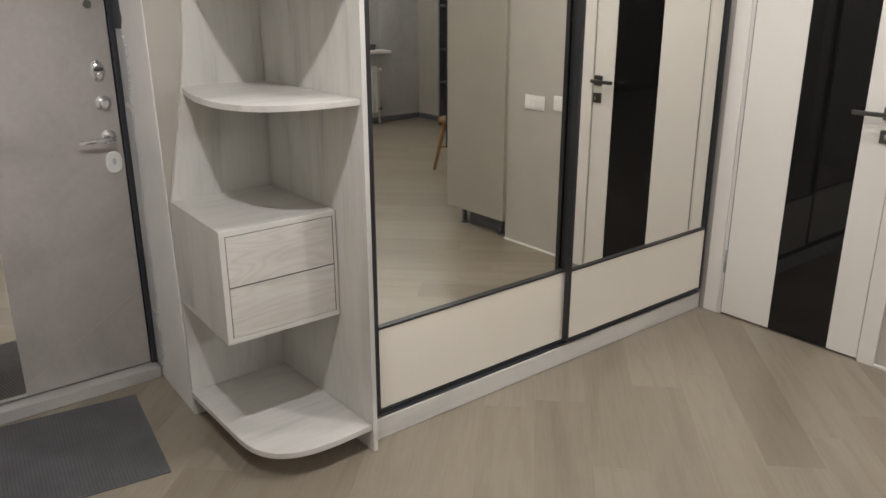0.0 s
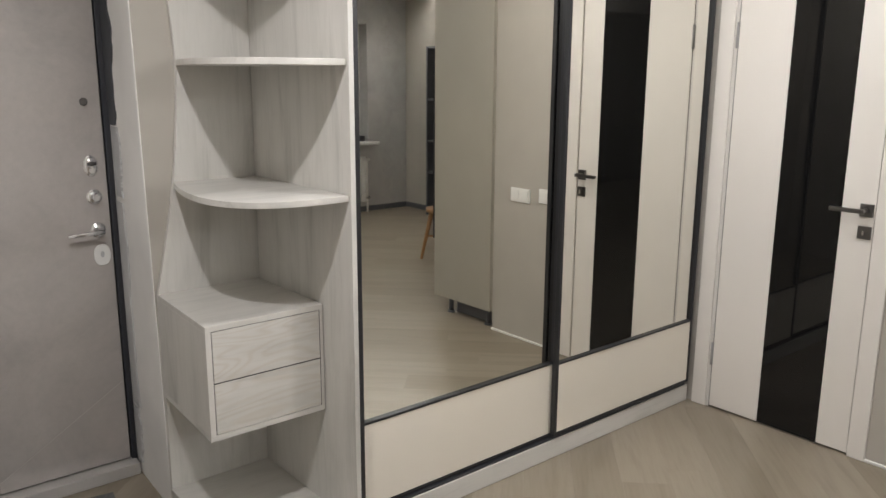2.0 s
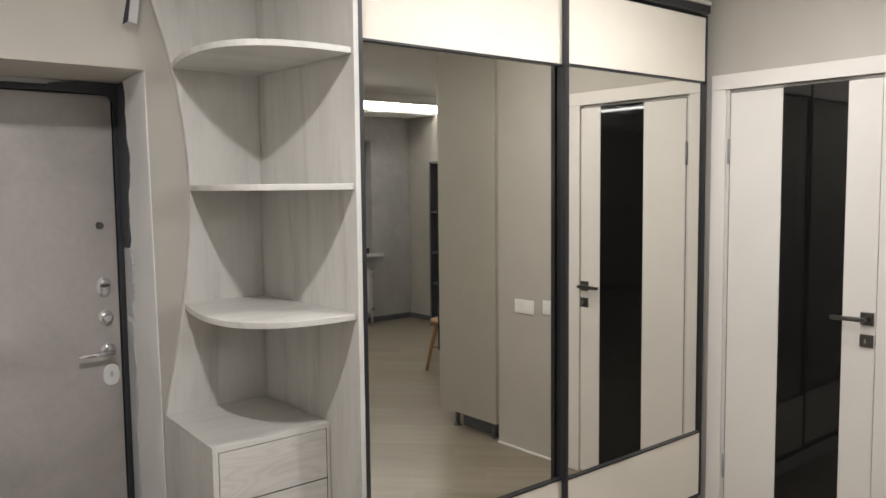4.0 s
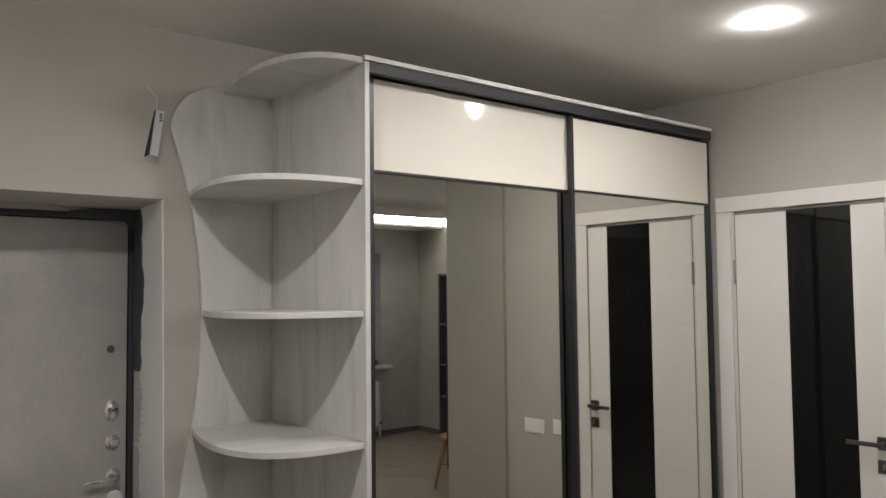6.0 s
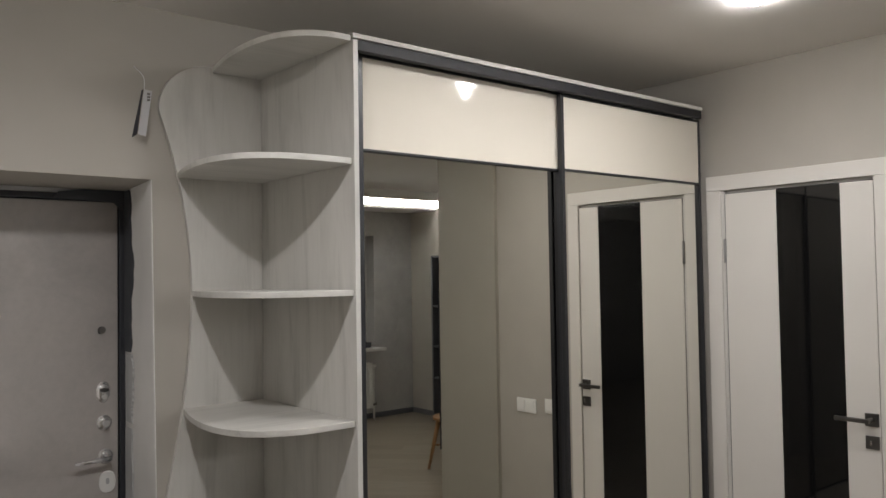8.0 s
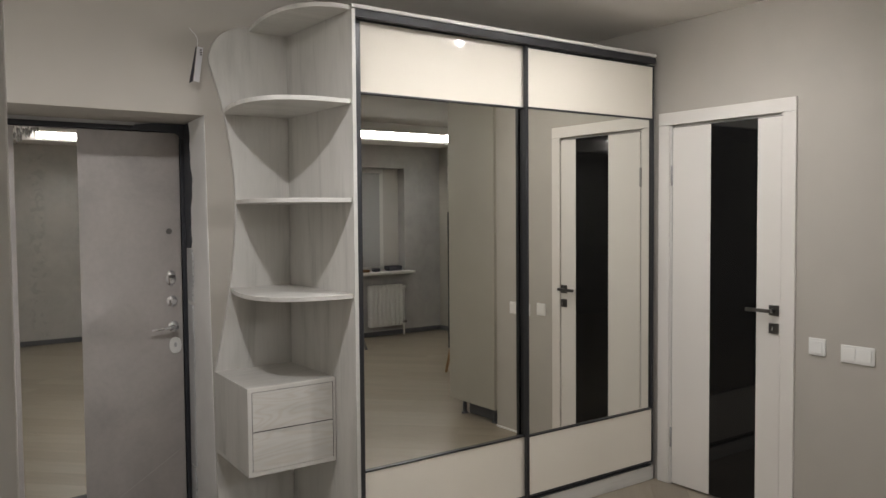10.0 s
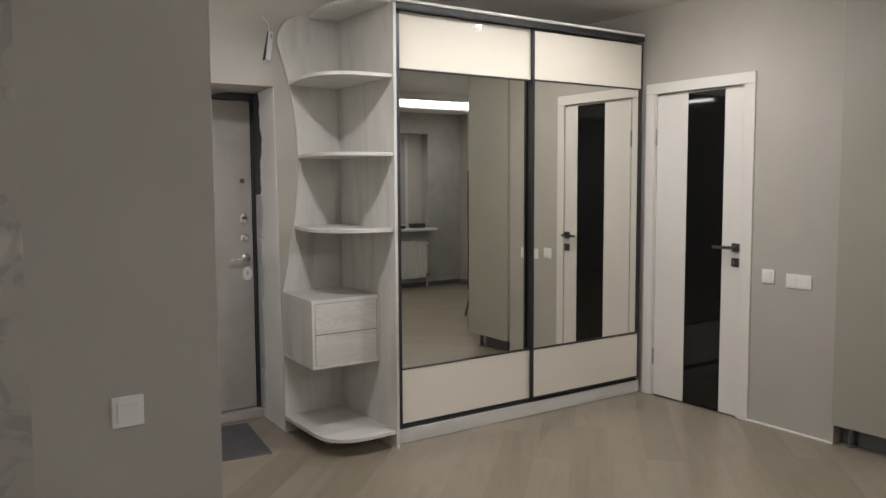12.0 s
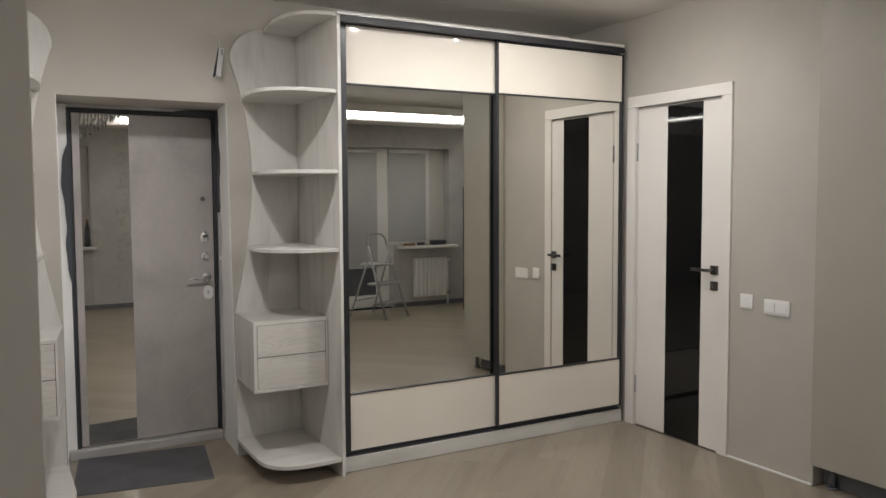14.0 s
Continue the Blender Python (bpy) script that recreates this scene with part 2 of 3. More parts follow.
def prism(pts, axis, a, b, bevel=0.0, bm=None):
    """A flat outline pushed from a to b along an axis; pts are the two other coordinates in x, y, z order."""
    out = bm or bmesh.new()
    t = bmesh.new()

    def place(p, v):
        c = list(p)
        c.insert(axis, v)
        return t.verts.new(c)
    lo, hi = [place(p, a) for p in pts], [place(p, b) for p in pts]
    t.faces.new(lo)
    t.faces.new(hi[::-1])
    n = len(pts)
    for i in range(n):
        t.faces.new((lo[i], hi[i], hi[(i + 1) % n], lo[(i + 1) % n]))
    bmesh.ops.recalc_face_normals(t, faces=t.faces)
    if bevel:
        rim = [e for e in t.edges if len({round(v.co[axis], 5) for v in e.verts}) == 1]
        bmesh.ops.bevel(t, geom=rim, offset=bevel, segments=2, affect="EDGES", profile=0.5)
    merge(out, t)
    return out


def rod(a, b, r, bm=None, n=14, r2=None):
    out = bm or bmesh.new()
    a, b = Vector(a), Vector(b)
    t = bmesh.new()
    bmesh.ops.create_cone(t, cap_ends=True, segments=n, radius1=r, radius2=r if r2 is None else r2, depth=(b - a).length)
    q = (b - a).to_track_quat("Z", "Y").to_matrix().to_4x4()
    bmesh.ops.transform(t, matrix=Matrix.Translation((a + b) / 2) @ q, verts=t.verts)
    for f in t.faces:
        f.smooth = len(f.verts) == 4
    merge(out, t)
    return out


def bezier(p0, p1, p2, p3, n=14):
    out = []
    for i in range(n + 1):
        t = i / n
        w = ((1 - t) ** 3, 3 * t * (1 - t) ** 2, 3 * t * t * (1 - t), t ** 3)
        out.append(tuple(sum(k * p[j] for k, p in zip(w, (p0, p1, p2, p3))) for j in (0, 1)))
    return out


# ---- structure ----
XR, YB = 3.115, 2.72          # wall with the white door, wall with the entrance door
XL, YP = -0.56, 0.615         # hall's side wall, partition's face
Y_END = 0.752                 # end of the door wall
Y_FAR, X_FAR, X_WEST = -3.42, 5.60, -4.2

tagged(part("ceiling", box(X_WEST, X_FAR + 0.12, Y_FAR - 0.2, 3.4, CEIL, CEIL + 0.1), CEILING), "matte warm white stretch ceiling with flush spotlights", "ceiling", kind="structure")

w = prism([(X_WEST, YB), (-0.135, YB), (-0.110, 3.20), (-0.110, 3.4), (X_WEST, 3.4)], 2, 0, CEIL)
prism([(0.72, YB), (XR + 0.12, YB), (XR + 0.12, 3.4), (0.768, 3.4), (0.768, 3.20)], 2, 0, CEIL, bm=w)
prism([(-0.135, YB), (0.72, YB), (0.768, 3.20), (0.768, 3.4), (-0.110, 3.4), (-0.110, 3.20)], 2, 1.990, CEIL, bm=w)


def lean(z):
    """How far the opening's edge beside the shelves stands out of plumb at a height."""
    return 0.024 - 0.01206 * z


def courses(bm):
    """Cuts a mesh into low courses, so that a leaning face stays true."""
    for i in range(1, 20):
        bmesh.ops.bisect_plane(bm, geom=bm.verts[:] + bm.edges[:] + bm.faces[:], plane_co=(0, 0, 0.1 * i), plane_no=(0, 0, 1))


courses(w)
for v in w.verts:
    if abs(v.co.x - 0.72) < 0.0005 and abs(v.co.y - YB) < 0.0005:
        v.co.x += lean(v.co.z)
tagged(part("wall_entrance", w, WALL), "greige painted wall round the entrance door", "wall", kind="structure")

w = box(XR, XR + 0.12, 2.040, YB, 0, CEIL)
box(XR, XR + 0.12, Y_END, 1.357, 0, CEIL, bm=w)
box(XR, XR + 0.12, 1.356, 2.040, 2.026, CEIL, bm=w)
tagged(part("wall_door_side", w, WALL), "greige painted wall with the white door", "wall", kind="structure")

w = box(X_WEST, -0.335, YP, YP + 0.12, 0, CEIL, 0.004)
tagged(part("wall_partition", w, WALL), "greige painted partition with a light switch", "wall", kind="structure")
tagged(part("wallpaper", box(X_WEST, -0.812, YP - 0.0025, YP - 0.0002, 0, CEIL - 0.001), FLORAL), "grey wallpaper with pale blossoms on the partition", "wallpaper", kind="structure")
tagged(part("wall_hall_side", box(XL - 0.1, XL, YP + 0.12, YB, 0, CEIL), WALL), "greige painted side wall of the entrance", "wall", kind="structure")
tagged(part("wall_kitchen_end", box(XR + 0.12, X_FAR, Y_END + 0.02, Y_END + 0.14, 0, CEIL), WALL), "greige painted wall behind the tall cabinet", "wall", kind="structure")
tagged(part("wall_kitchen", box(X_FAR, X_FAR + 0.12, Y_FAR - 0.2, Y_END + 0.14, 0, CEIL), WALL), "greige painted kitchen wall", "wall", kind="structure")
tagged(part("wall_west", box(X_WEST - 0.12, X_WEST, Y_FAR - 0.2, 3.4, 0, CEIL), WALL), "greige painted wall of the living room", "wall", kind="structure")

WINDOWS = [(3.42, 5.05, 0.82, 2.12), (-0.75, 0.70, 0.84, 2.15)]
w = box(X_WEST, -0.75, Y_FAR - 0.2, Y_FAR, 0, CEIL)
box(0.70, 3.42, Y_FAR - 0.2, Y_FAR, 0, CEIL, bm=w)
box(5.05, X_FAR, Y_FAR - 0.2, Y_FAR, 0, CEIL, bm=w)
for a, b, lo, hi in WINDOWS:
    box(4.19 if a > 3 else a, b, Y_FAR - 0.2, Y_FAR, 0, lo, bm=w)
    box(a, b, Y_FAR - 0.2, Y_FAR, hi, CEIL, bm=w)
tagged(part("wall_window", w, PAPER), "grey wallpaper on the window wall", "wall", kind="structure")
tagged(part("wallpaper", box(0.72, 1.62, Y_FAR + 0.0002, Y_FAR + 0.0025, 0.062, 2.404), FLORAL_PALE), "grey wallpaper with pale blossoms beside the window", "wallpaper", kind="structure")

# skirting bead on the door wall, dark skirting under the windows
tagged(part("baseboard", box(XR - 0.011, XR, Y_END, 1.285, 0, 0.013, 0.003), WHITE_PLASTIC), "thin white sealing bead at the foot of the wall", "trim", kind="structure")
tagged(part("baseboard", box(4.19, X_FAR, Y_FAR, Y_FAR + 0.014, 0, 0.06, 0.003), DARK_FRONT), "dark grey skirting under the window", "trim", kind="structure")
tagged(part("baseboard", box(X_WEST, 3.42, Y_FAR, Y_FAR + 0.014, 0, 0.06, 0.003), DARK_FRONT), "dark grey skirting under the windows", "trim", kind="structure")
tagged(part("baseboard", box(X_FAR - 0.014, X_FAR, Y_FAR + 0.014, -2.52, 0, 0.06, 0.003), DARK_FRONT), "dark grey skirting on the kitchen wall", "trim", kind="structure")

# plaster lining of the entrance opening, flared towards the door
w = prism([(0.7195, YB + 0.001), (0.7675, 3.20), (0.7645, 3.20), (0.7165, YB + 0.003)], 2, 0, 1.9895)
prism([(-0.1345, YB + 0.001), (-0.1095, 3.20), (-0.1065, 3.20), (-0.1315, YB + 0.003)], 2, 0, 1.9895, bm=w)
courses(w)
for v in w.verts:
    if 0.71 < v.co.x < 0.73:
        v.co.x += lean(v.co.z)
tagged(part("reveal", w, PLASTER), "white plastered reveal of the entrance opening", "trim", kind="structure")

# lowered ceiling edge over the windows
SOFFIT = -2.90
tagged(part("soffit", box(X_WEST, X_FAR, Y_FAR, SOFFIT, 2.405, CEIL, 0.002), CEILING), "lowered matte ceiling band over the windows", "ceiling", kind="structure")

# ---- windows of the living room ----
for k, (a, b, lo, hi) in enumerate(WINDOWS):
    win = thing(f"window_{k + 1}", ((a + b) / 2, Y_FAR - 0.1, lo), "white plastic window and balcony door with grey roller blinds" if k == 0 else "white plastic window with grey roller blinds drawn down", "window", kind="structure")
    yf = Y_FAR - 0.15
    foot = 0.0 if k == 0 else lo
    f = box(a, a + 0.07, yf - 0.05, yf, foot, hi, 0.004)
    box(b - 0.30, b - 0.23, yf - 0.05, yf, lo, hi, 0.004, bm=f)
    part("reveal_panel", box(b - 0.2295, b, yf - 0.045, yf - 0.004, lo, hi, 0.003), JAMB, win, "grey-white reveal panel")
    box(4.19 if k == 0 else a + 0.07, b - 0.30, yf - 0.05, yf, lo, lo + 0.07, 0.004, bm=f)
    box(a + 0.07, b - 0.30, yf - 0.05, yf, hi - 0.07, hi, 0.004, bm=f)
    mid = a + 0.42 * (b - a)
    box(mid - 0.09, mid + 0.09, yf - 0.05, yf + 0.004, foot if k == 0 else lo + 0.07, hi - 0.07, 0.004, bm=f)
    if k == 0:
        part("bottom_rail", box(a + 0.0705, mid - 0.0905, yf - 0.05, yf, 0.0, 0.165, 0.004), WHITE_PLASTIC, win)
        part("door_pane", box(a + 0.0705, mid - 0.0905, yf - 0.036, yf - 0.024, 0.166, 0.88), DARK_FRONT, win, "dark lower pane of the balcony door")
    part("window_frame", f, WHITE_PLASTIC, win)
    for x0, x1 in ((a + 0.07, mid - 0.09), (mid + 0.09, b - 0.30)):
        part("pane", box(x0, x1, yf - 0.035, yf - 0.025, lo + 0.07, hi - 0.07), BLACK_GLASS, win, "dark night-time window pane")
        blind = part("roller_blind", box(x0 - 0.01, x1 + 0.01, yf + 0.006, yf + 0.010, 0.53 if k == 0 and x0 < mid - 0.1 else lo + 0.05, hi - 0.06), BLIND, win, "grey fabric roller blind")
        part("blind_cassette", box(x0 - 0.015, x1 + 0.015, yf + 0.005, yf + 0.045, hi - 0.065, hi - 0.02, 0.008), WHITE_PLASTIC, blind)
    part("window_sill", box(4.24 if k == 0 else a - 0.05, b + 0.055, Y_FAR - 0.2, Y_FAR + 0.16, lo - 0.035, lo, 0.008), WHITE_PLASTIC, win, "white plastic window sill")


# ---- radiator ----
def radiator(x0, x1, z0, z1, y):
    r = thing("radiator", ((x0 + x1) / 2, y, z0), "white ribbed aluminium radiator under the window", "radiator")
    n = 8
    step = (x1 - x0) / n
    for i in range(n):
        a = x0 + i * step
        s = box(a + 0.004, a + step - 0.004, y, y + 0.075, z0, z1, 0.008)
        box(a + 0.012, a + step - 0.012, y + 0.07, y + 0.085, z0 + 0.03, z1 - 0.05, 0.006, bm=s)
        part("section", s, WHITE_PLASTIC, r)
    part("pipe", rod((x1 + 0.03, y + 0.04, 0.0), (x1 + 0.03, y + 0.04, z1 - 0.03), 0.011), WHITE_PLASTIC, r)
    part("valve", rod((x1, y + 0.04, z1 - 0.04), (x1 + 0.06, y + 0.04, z1 - 0.04), 0.016), WHITE_PLASTIC, r)
    part("valve", rod((x1, y + 0.04, z0 + 0.04), (x1 + 0.06, y + 0.04, z0 + 0.04), 0.016), CHROME, r)


radiator(4.46, 4.95, 0.13, 0.65, Y_FAR + 0.03)


# ---- step ladder ----
def step_ladder(cx, cy):
    l = thing("step_ladder", (cx, cy, 0), "grey aluminium folding step ladder standing open", "ladder")
    for s in (-1, 1):
        part("front_rail", rod((cx + s * 0.21, cy + 0.22, 0), (cx + s * 0.175, cy - 0.09, 0.88), 0.014), LADDER, l)
        part("rear_leg", rod((cx + s * 0.21, cy - 0.36, 0), (cx + s * 0.18, cy - 0.06, 0.76), 0.011), LADDER, l)
    hoop = bmesh.new()
    arch = [(cx + 0.175 * math.cos(a) * abs(math.cos(a)) ** -0.5 if abs(math.cos(a)) > 0.01 else cx, cy - 0.09 - 0.05 * math.sin(a), 0.88 + 0.14 * math.sin(a) ** 0.7) for a in [math.pi * i / 14 for i in range(14)] + [math.pi * 0.9999]]
    for p, q in zip(arch, arch[1:]):
        rod(p, q, 0.012, hoop, 10)
    part("hand_hoop", hoop, LADDER, l)
    part("rear_brace", rod((cx - 0.19, cy - 0.30, 0.2), (cx + 0.19, cy - 0.30, 0.2), 0.009), LADDER, l)
    for k, z in enumerate((0.20, 0.43, 0.66)):
        y = cy + 0.22 - 0.31 * z / 0.88
        part("step", box(cx - 0.19, cx + 0.19, y - 0.13 - 0.03 * k, y + 0.04, z - 0.03, z, 0.006), LADDER, l)
    l.rotation_euler = (0, 0, radians(-24))


step_ladder(3.72, -2.75)


# ---- things on the sill ----
def sill_box(x, y, z, sx, sy, sz, mat, label):
    b = thing("small_box", (x, y, z), label, "box")
    part("carton", box(x - sx / 2, x + sx / 2, y - sy / 2, y + sy / 2, z, z + sz * 0.7, 0.004), mat, b)
    part("lid", box(x - sx / 2 - 0.003, x + sx / 2 + 0.003, y - sy / 2 - 0.003, y + sy / 2 + 0.003, z + sz * 0.7, z + sz, 0.004), mat, b)


sill_box(4.88, Y_FAR - 0.02, 0.82, 0.19, 0.12, 0.06, CARD_DARK, "dark flat carton lying on the window sill")
sill_box(4.60, Y_FAR + 0.02, 0.82, 0.09, 0.06, 0.04, CARD_DARK, "small dark carton lying on the window sill")
sill_box(4.42, Y_FAR + 0.02, 0.82, 0.14, 0.08, 0.03, STOOL_WOOD, "small brown carton lying on the window sill")
bt = thing("bottle", (0.66, Y_FAR + 0.02, 0.84), "dark slim bottle standing on the window sill", "bottle")
part("bottle_body", rod((0.66, Y_FAR + 0.02, 0.84), (0.66, Y_FAR + 0.02, 1.06), 0.035), CARD_DARK, bt)
part("neck", rod((0.66, Y_FAR + 0.02, 1.06), (0.66, Y_FAR + 0.02, 1.16), 0.03, r2=0.014), CARD_DARK, bt)
part("cap", rod((0.66, Y_FAR + 0.02, 1.16), (0.66, Y_FAR + 0.02, 1.20), 0.016), STOOL_WOOD, bt)

# ---- light line along the window wall ----
line = thing("linear_light", (3.3, SOFFIT + 0.001, 2.485), "bright white linear light along the ceiling edge", "ceiling light")
part("profile", box(1.02, X_FAR, SOFFIT + 0.001, SOFFIT + 0.016, 2.424, 2.516), WHITE_PLASTIC, line)
# Added shield, not part of the fixture: keeps the diffuser's light off the ceiling.
light_shield = box(1.02, X_FAR, SOFFIT + 0.0165, SOFFIT + 0.250, 2.5165, 2.526, 0.002)
box(1.02, X_FAR, SOFFIT + 0.242, SOFFIT + 0.250, 2.480, 2.579, bm=light_shield)
part("light_shield", light_shield, WHITE_PLASTIC, line)
part("diffuser", box(1.03, X_FAR - 0.01, SOFFIT + 0.017, SOFFIT + 0.040, 2.430, 2.508, 0.006), LED, line, "glowing white diffuser")


side_line = thing("linear_light", (-1.95, -2.0, CEIL), "bright white linear light on the ceiling", "ceiling light")
part("profile", box(-1.99, -1.91, SOFFIT + 0.04, -1.14, CEIL - 0.012, CEIL - 0.0005), WHITE_PLASTIC, side_line)
part("diffuser", box(-1.98, -1.92, SOFFIT + 0.05, -1.15, CEIL - 0.030, CEIL - 0.0125, 0.003), LED, side_line, "glowing white diffuser")


# ---- spotlights ----
def spotlight(x, y):
    s = thing("spotlight", (x, y, CEIL), "small round flush ceiling spotlight, switched on", "spotlight", "hall spotlights")
    ring = bmesh.new()
    prof = [(0.052, 0.0), (0.051, -0.003), (0.047, -0.004), (0.043, -0.002), (0.042, 0.0)]
    n = 32
    vs = [[ring.verts.new((x + r * math.cos(2 * math.pi * i / n), y + r * math.sin(2 * math.pi * i / n), CEIL + z)) for r, z in prof] for i in range(n)]
    for i in range(n):
        for j in range(len(prof) - 1):
            ring.faces.new((vs[i][j], vs[(i + 1) % n][j], vs[(i + 1) % n][j + 1], vs[i][j + 1]))
    part("bezel", ring, WHITE_PLASTIC, s)
    d = bmesh.new()
    bmesh.ops.create_uvsphere(d, u_segments=24, v_segments=12, radius=1, matrix=Matrix.Translation((x, y, CEIL - 0.006)) @ Matrix.Diagonal((0.042, 0.042, 0.022, 1)))
    part("lens", d, BULB, s, "glowing frosted lens")


for sx, sy in SPOTS:
    spotlight(sx, sy)


# ---- chandelier ----
def chandelier(x, y):
    c = thing("chandelier", (x, y, CEIL), "crystal ceiling chandelier of hanging glass drops", "chandelier")
    part("canopy", rod((x, y, CEIL - 0.03), (x, y, CEIL - 0.001), 0.42, n=32), CHROME, c)
    for ring_i, (r, z, n) in enumerate(((0.40, 0.15, 30), (0.32, 0.20, 24), (0.24, 0.26, 18), (0.16, 0.33, 12), (0.08, 0.40, 6))):
        for i in range(n):
            a = 2 * math.pi * i / n + ring_i
            px, py = x + r * math.cos(a), y + r * math.sin(a)
            drop = rod((px, py, CEIL - z), (px, py, CEIL - z + 0.06), 0.003, n=6, r2=0.014)
            rod((px, py, CEIL - z + 0.06), (px, py, CEIL - z + 0.08), 0.014, drop, 6, 0.003)
            rod((px, py, CEIL - z + 0.08), (px, py, CEIL - 0.03), 0.001, drop, 4)
            for f in drop.faces:
                f.smooth = False
            part("crystal_drop", drop, CRYSTAL, c)


chandelier(0.56, -2.35)


# ---- tall cabinet at the end of the door wall, with what stands behind it ----
cab = thing("tall_cabinet", (3.39, 0.43, 0), "tall greige kitchen cabinet on short dark legs", "cabinet")
CX0, CX1, CY0, CY1 = 3.090, 3.68, 0.205, Y_END
part("body", box(CX0 + 0.02, CX1, CY0, CY1, 0.115, 2.45, 0.001), WALL_DARK, cab)
part("door", box(CX0, CX0 + 0.018, CY0 + 0.002, CY1 - 0.002, 0.115, 2.448, 0.0015), WALL_DARK, cab)
part("edge_profile", box(CX0 - 0.003, CX0 + 0.02, CY0 - 0.010, CY0 - 0.001, 0.50, 1.55, 0.001), DARK, cab, "black grip profile")
for lx, ly in ((CX0 + 0.07, CY0 + 0.10), (CX0 + 0.07, CY1 - 0.08), (CX1 - 0.06, CY0 + 0.10), (CX1 - 0.06, CY1 - 0.08)):
    leg = rod((lx, ly, 0), (lx, ly, 0.012), 0.026, n=16)
    rod((lx, ly, 0.012), (lx, ly, 0.115), 0.016, leg, 16)
    part("leg", leg, DARK_FRONT, cab)
# Dark board added below the cabinet in place of the shade under it.
part("plinth", box(CX0 + 0.095, CX0 + 0.11, CY0 + 0.13, CY1 - 0.01, 0.004, 0.115), DARK_FRONT, cab)

unit = thing("dark_cupboard", (5.4, -2.16, 0), "dark blue-grey open kitchen cupboard against the wall", "cupboard")
part("side_panel", box(5.18, X_FAR - 0.016, -2.51, -2.49, 0.06, 1.86, 0.001), DARK_FRONT, unit)
part("side_panel", box(5.18, X_FAR - 0.016, -1.83, -1.81, 0.06, 1.86, 0.001), DARK_FRONT, unit)
part("back_panel", box(X_FAR - 0.034, X_FAR - 0.018, -2.49, -1.83, 0.06, 1.86), DARK_FRONT, unit)
part("plinth", box(5.24, X_FAR - 0.05, -2.50, -1.82, 0, 0.06), DARK_FRONT, unit)
for z in (0.06, 0.52, 0.86, 1.30, 1.84):
    part("shelf", box(5.19, X_FAR - 0.036, -2.49, -1.83, z, z + 0.02, 0.001), DARK_FRONT, unit)


def stool(cx, cy):
    s = thing("stool", (cx, cy, 0), "low brown wooden stool with splayed tapered legs", "stool")
    seat = rod((cx, cy, 0.42), (cx, cy, 0.45), 0.17, n=36)
    part("seat", seat, STOOL_WOOD, s)
    for a in (38, 128, 218, 308):
        u, v = math.cos(radians(a)), math.sin(radians(a))
        part("leg", rod((cx + 0.21 * u, cy + 0.21 * v, 0), (cx + 0.12 * u, cy + 0.12 * v, 0.42), 0.012, r2=0.021), STOOL_WOOD, s)
    part("rail", rod((cx - 0.13, cy - 0.13, 0.2), (cx + 0.13, cy + 0.13, 0.2), 0.008), STOOL_WOOD, s)


stool(4.14, -0.93)


# ---- wardrobe ----
WX0, WX1 = 1.119, 3.100
YF = 2.075                      # front edge of the carcass
WTOP = 2.410
wd = thing("wardrobe", ((WX0 + WX1) / 2, YB, 0), "large white-wood sliding wardrobe with mirrors and cream glass", "wardrobe")
part("side_panel", box(WX0, WX0 + 0.018, YF, YB - 0.003, 0, WTOP - 0.02, 0.0012), WOOD_Z, wd)
part("side_panel", box(WX1 - 0.026, WX1 - 0.006, YF + 0.066, YB - 0.003, 0, WTOP - 0.02, 0.0012), WOOD_Z, wd)
part("top_panel", box(WX0, WX1 - 0.055, YF - 0.001, YB - 0.003, WTOP - 0.0155, WTOP, 0.0012), WOOD_X, wd)
part("bottom_panel", box(WX0 + 0.019, WX1 - 0.021, YF + 0.0765, YB - 0.02, 0.064, 0.082), WOOD_X, wd)
part("back_panel", box(WX0 + 0.019, WX1 - 0.021, YB - 0.018, YB - 0.004, 0.083, WTOP - 0.021), WOOD_Z, wd)
part("plinth", box(WX0 + 0.0185, WX1 - 0.006, YF + 0.050, YF + 0.0655, 0.001, 0.083, 0.0035), WOOD_X, wd)
tr = box(WX0 + 0.019, WX1 - 0.021, YF + 0.054, YF + 0.115, 0.0832, 0.092)
for yy in (YF + 0.074, YF + 0.112):
    box(WX0 + 0.019, WX1 - 0.021, yy, yy + 0.003, 0.092, 0.0975, bm=tr)
part("bottom_track", tr, STEEL_DARK, wd, "anthracite sliding track")
part("top_track", box(WX0 + 0.0185, WX1 - 0.054, YF + 0.006, YF + 0.030, 2.359, WTOP - 0.0165, 0.002), FASCIA, wd, "anthracite fascia over the doors")
part("track_roof", box(WX0 + 0.0185, WX1 - 0.021, YF + 0.0305, YF + 0.120, 2.372, WTOP - 0.0165), DARK, wd)


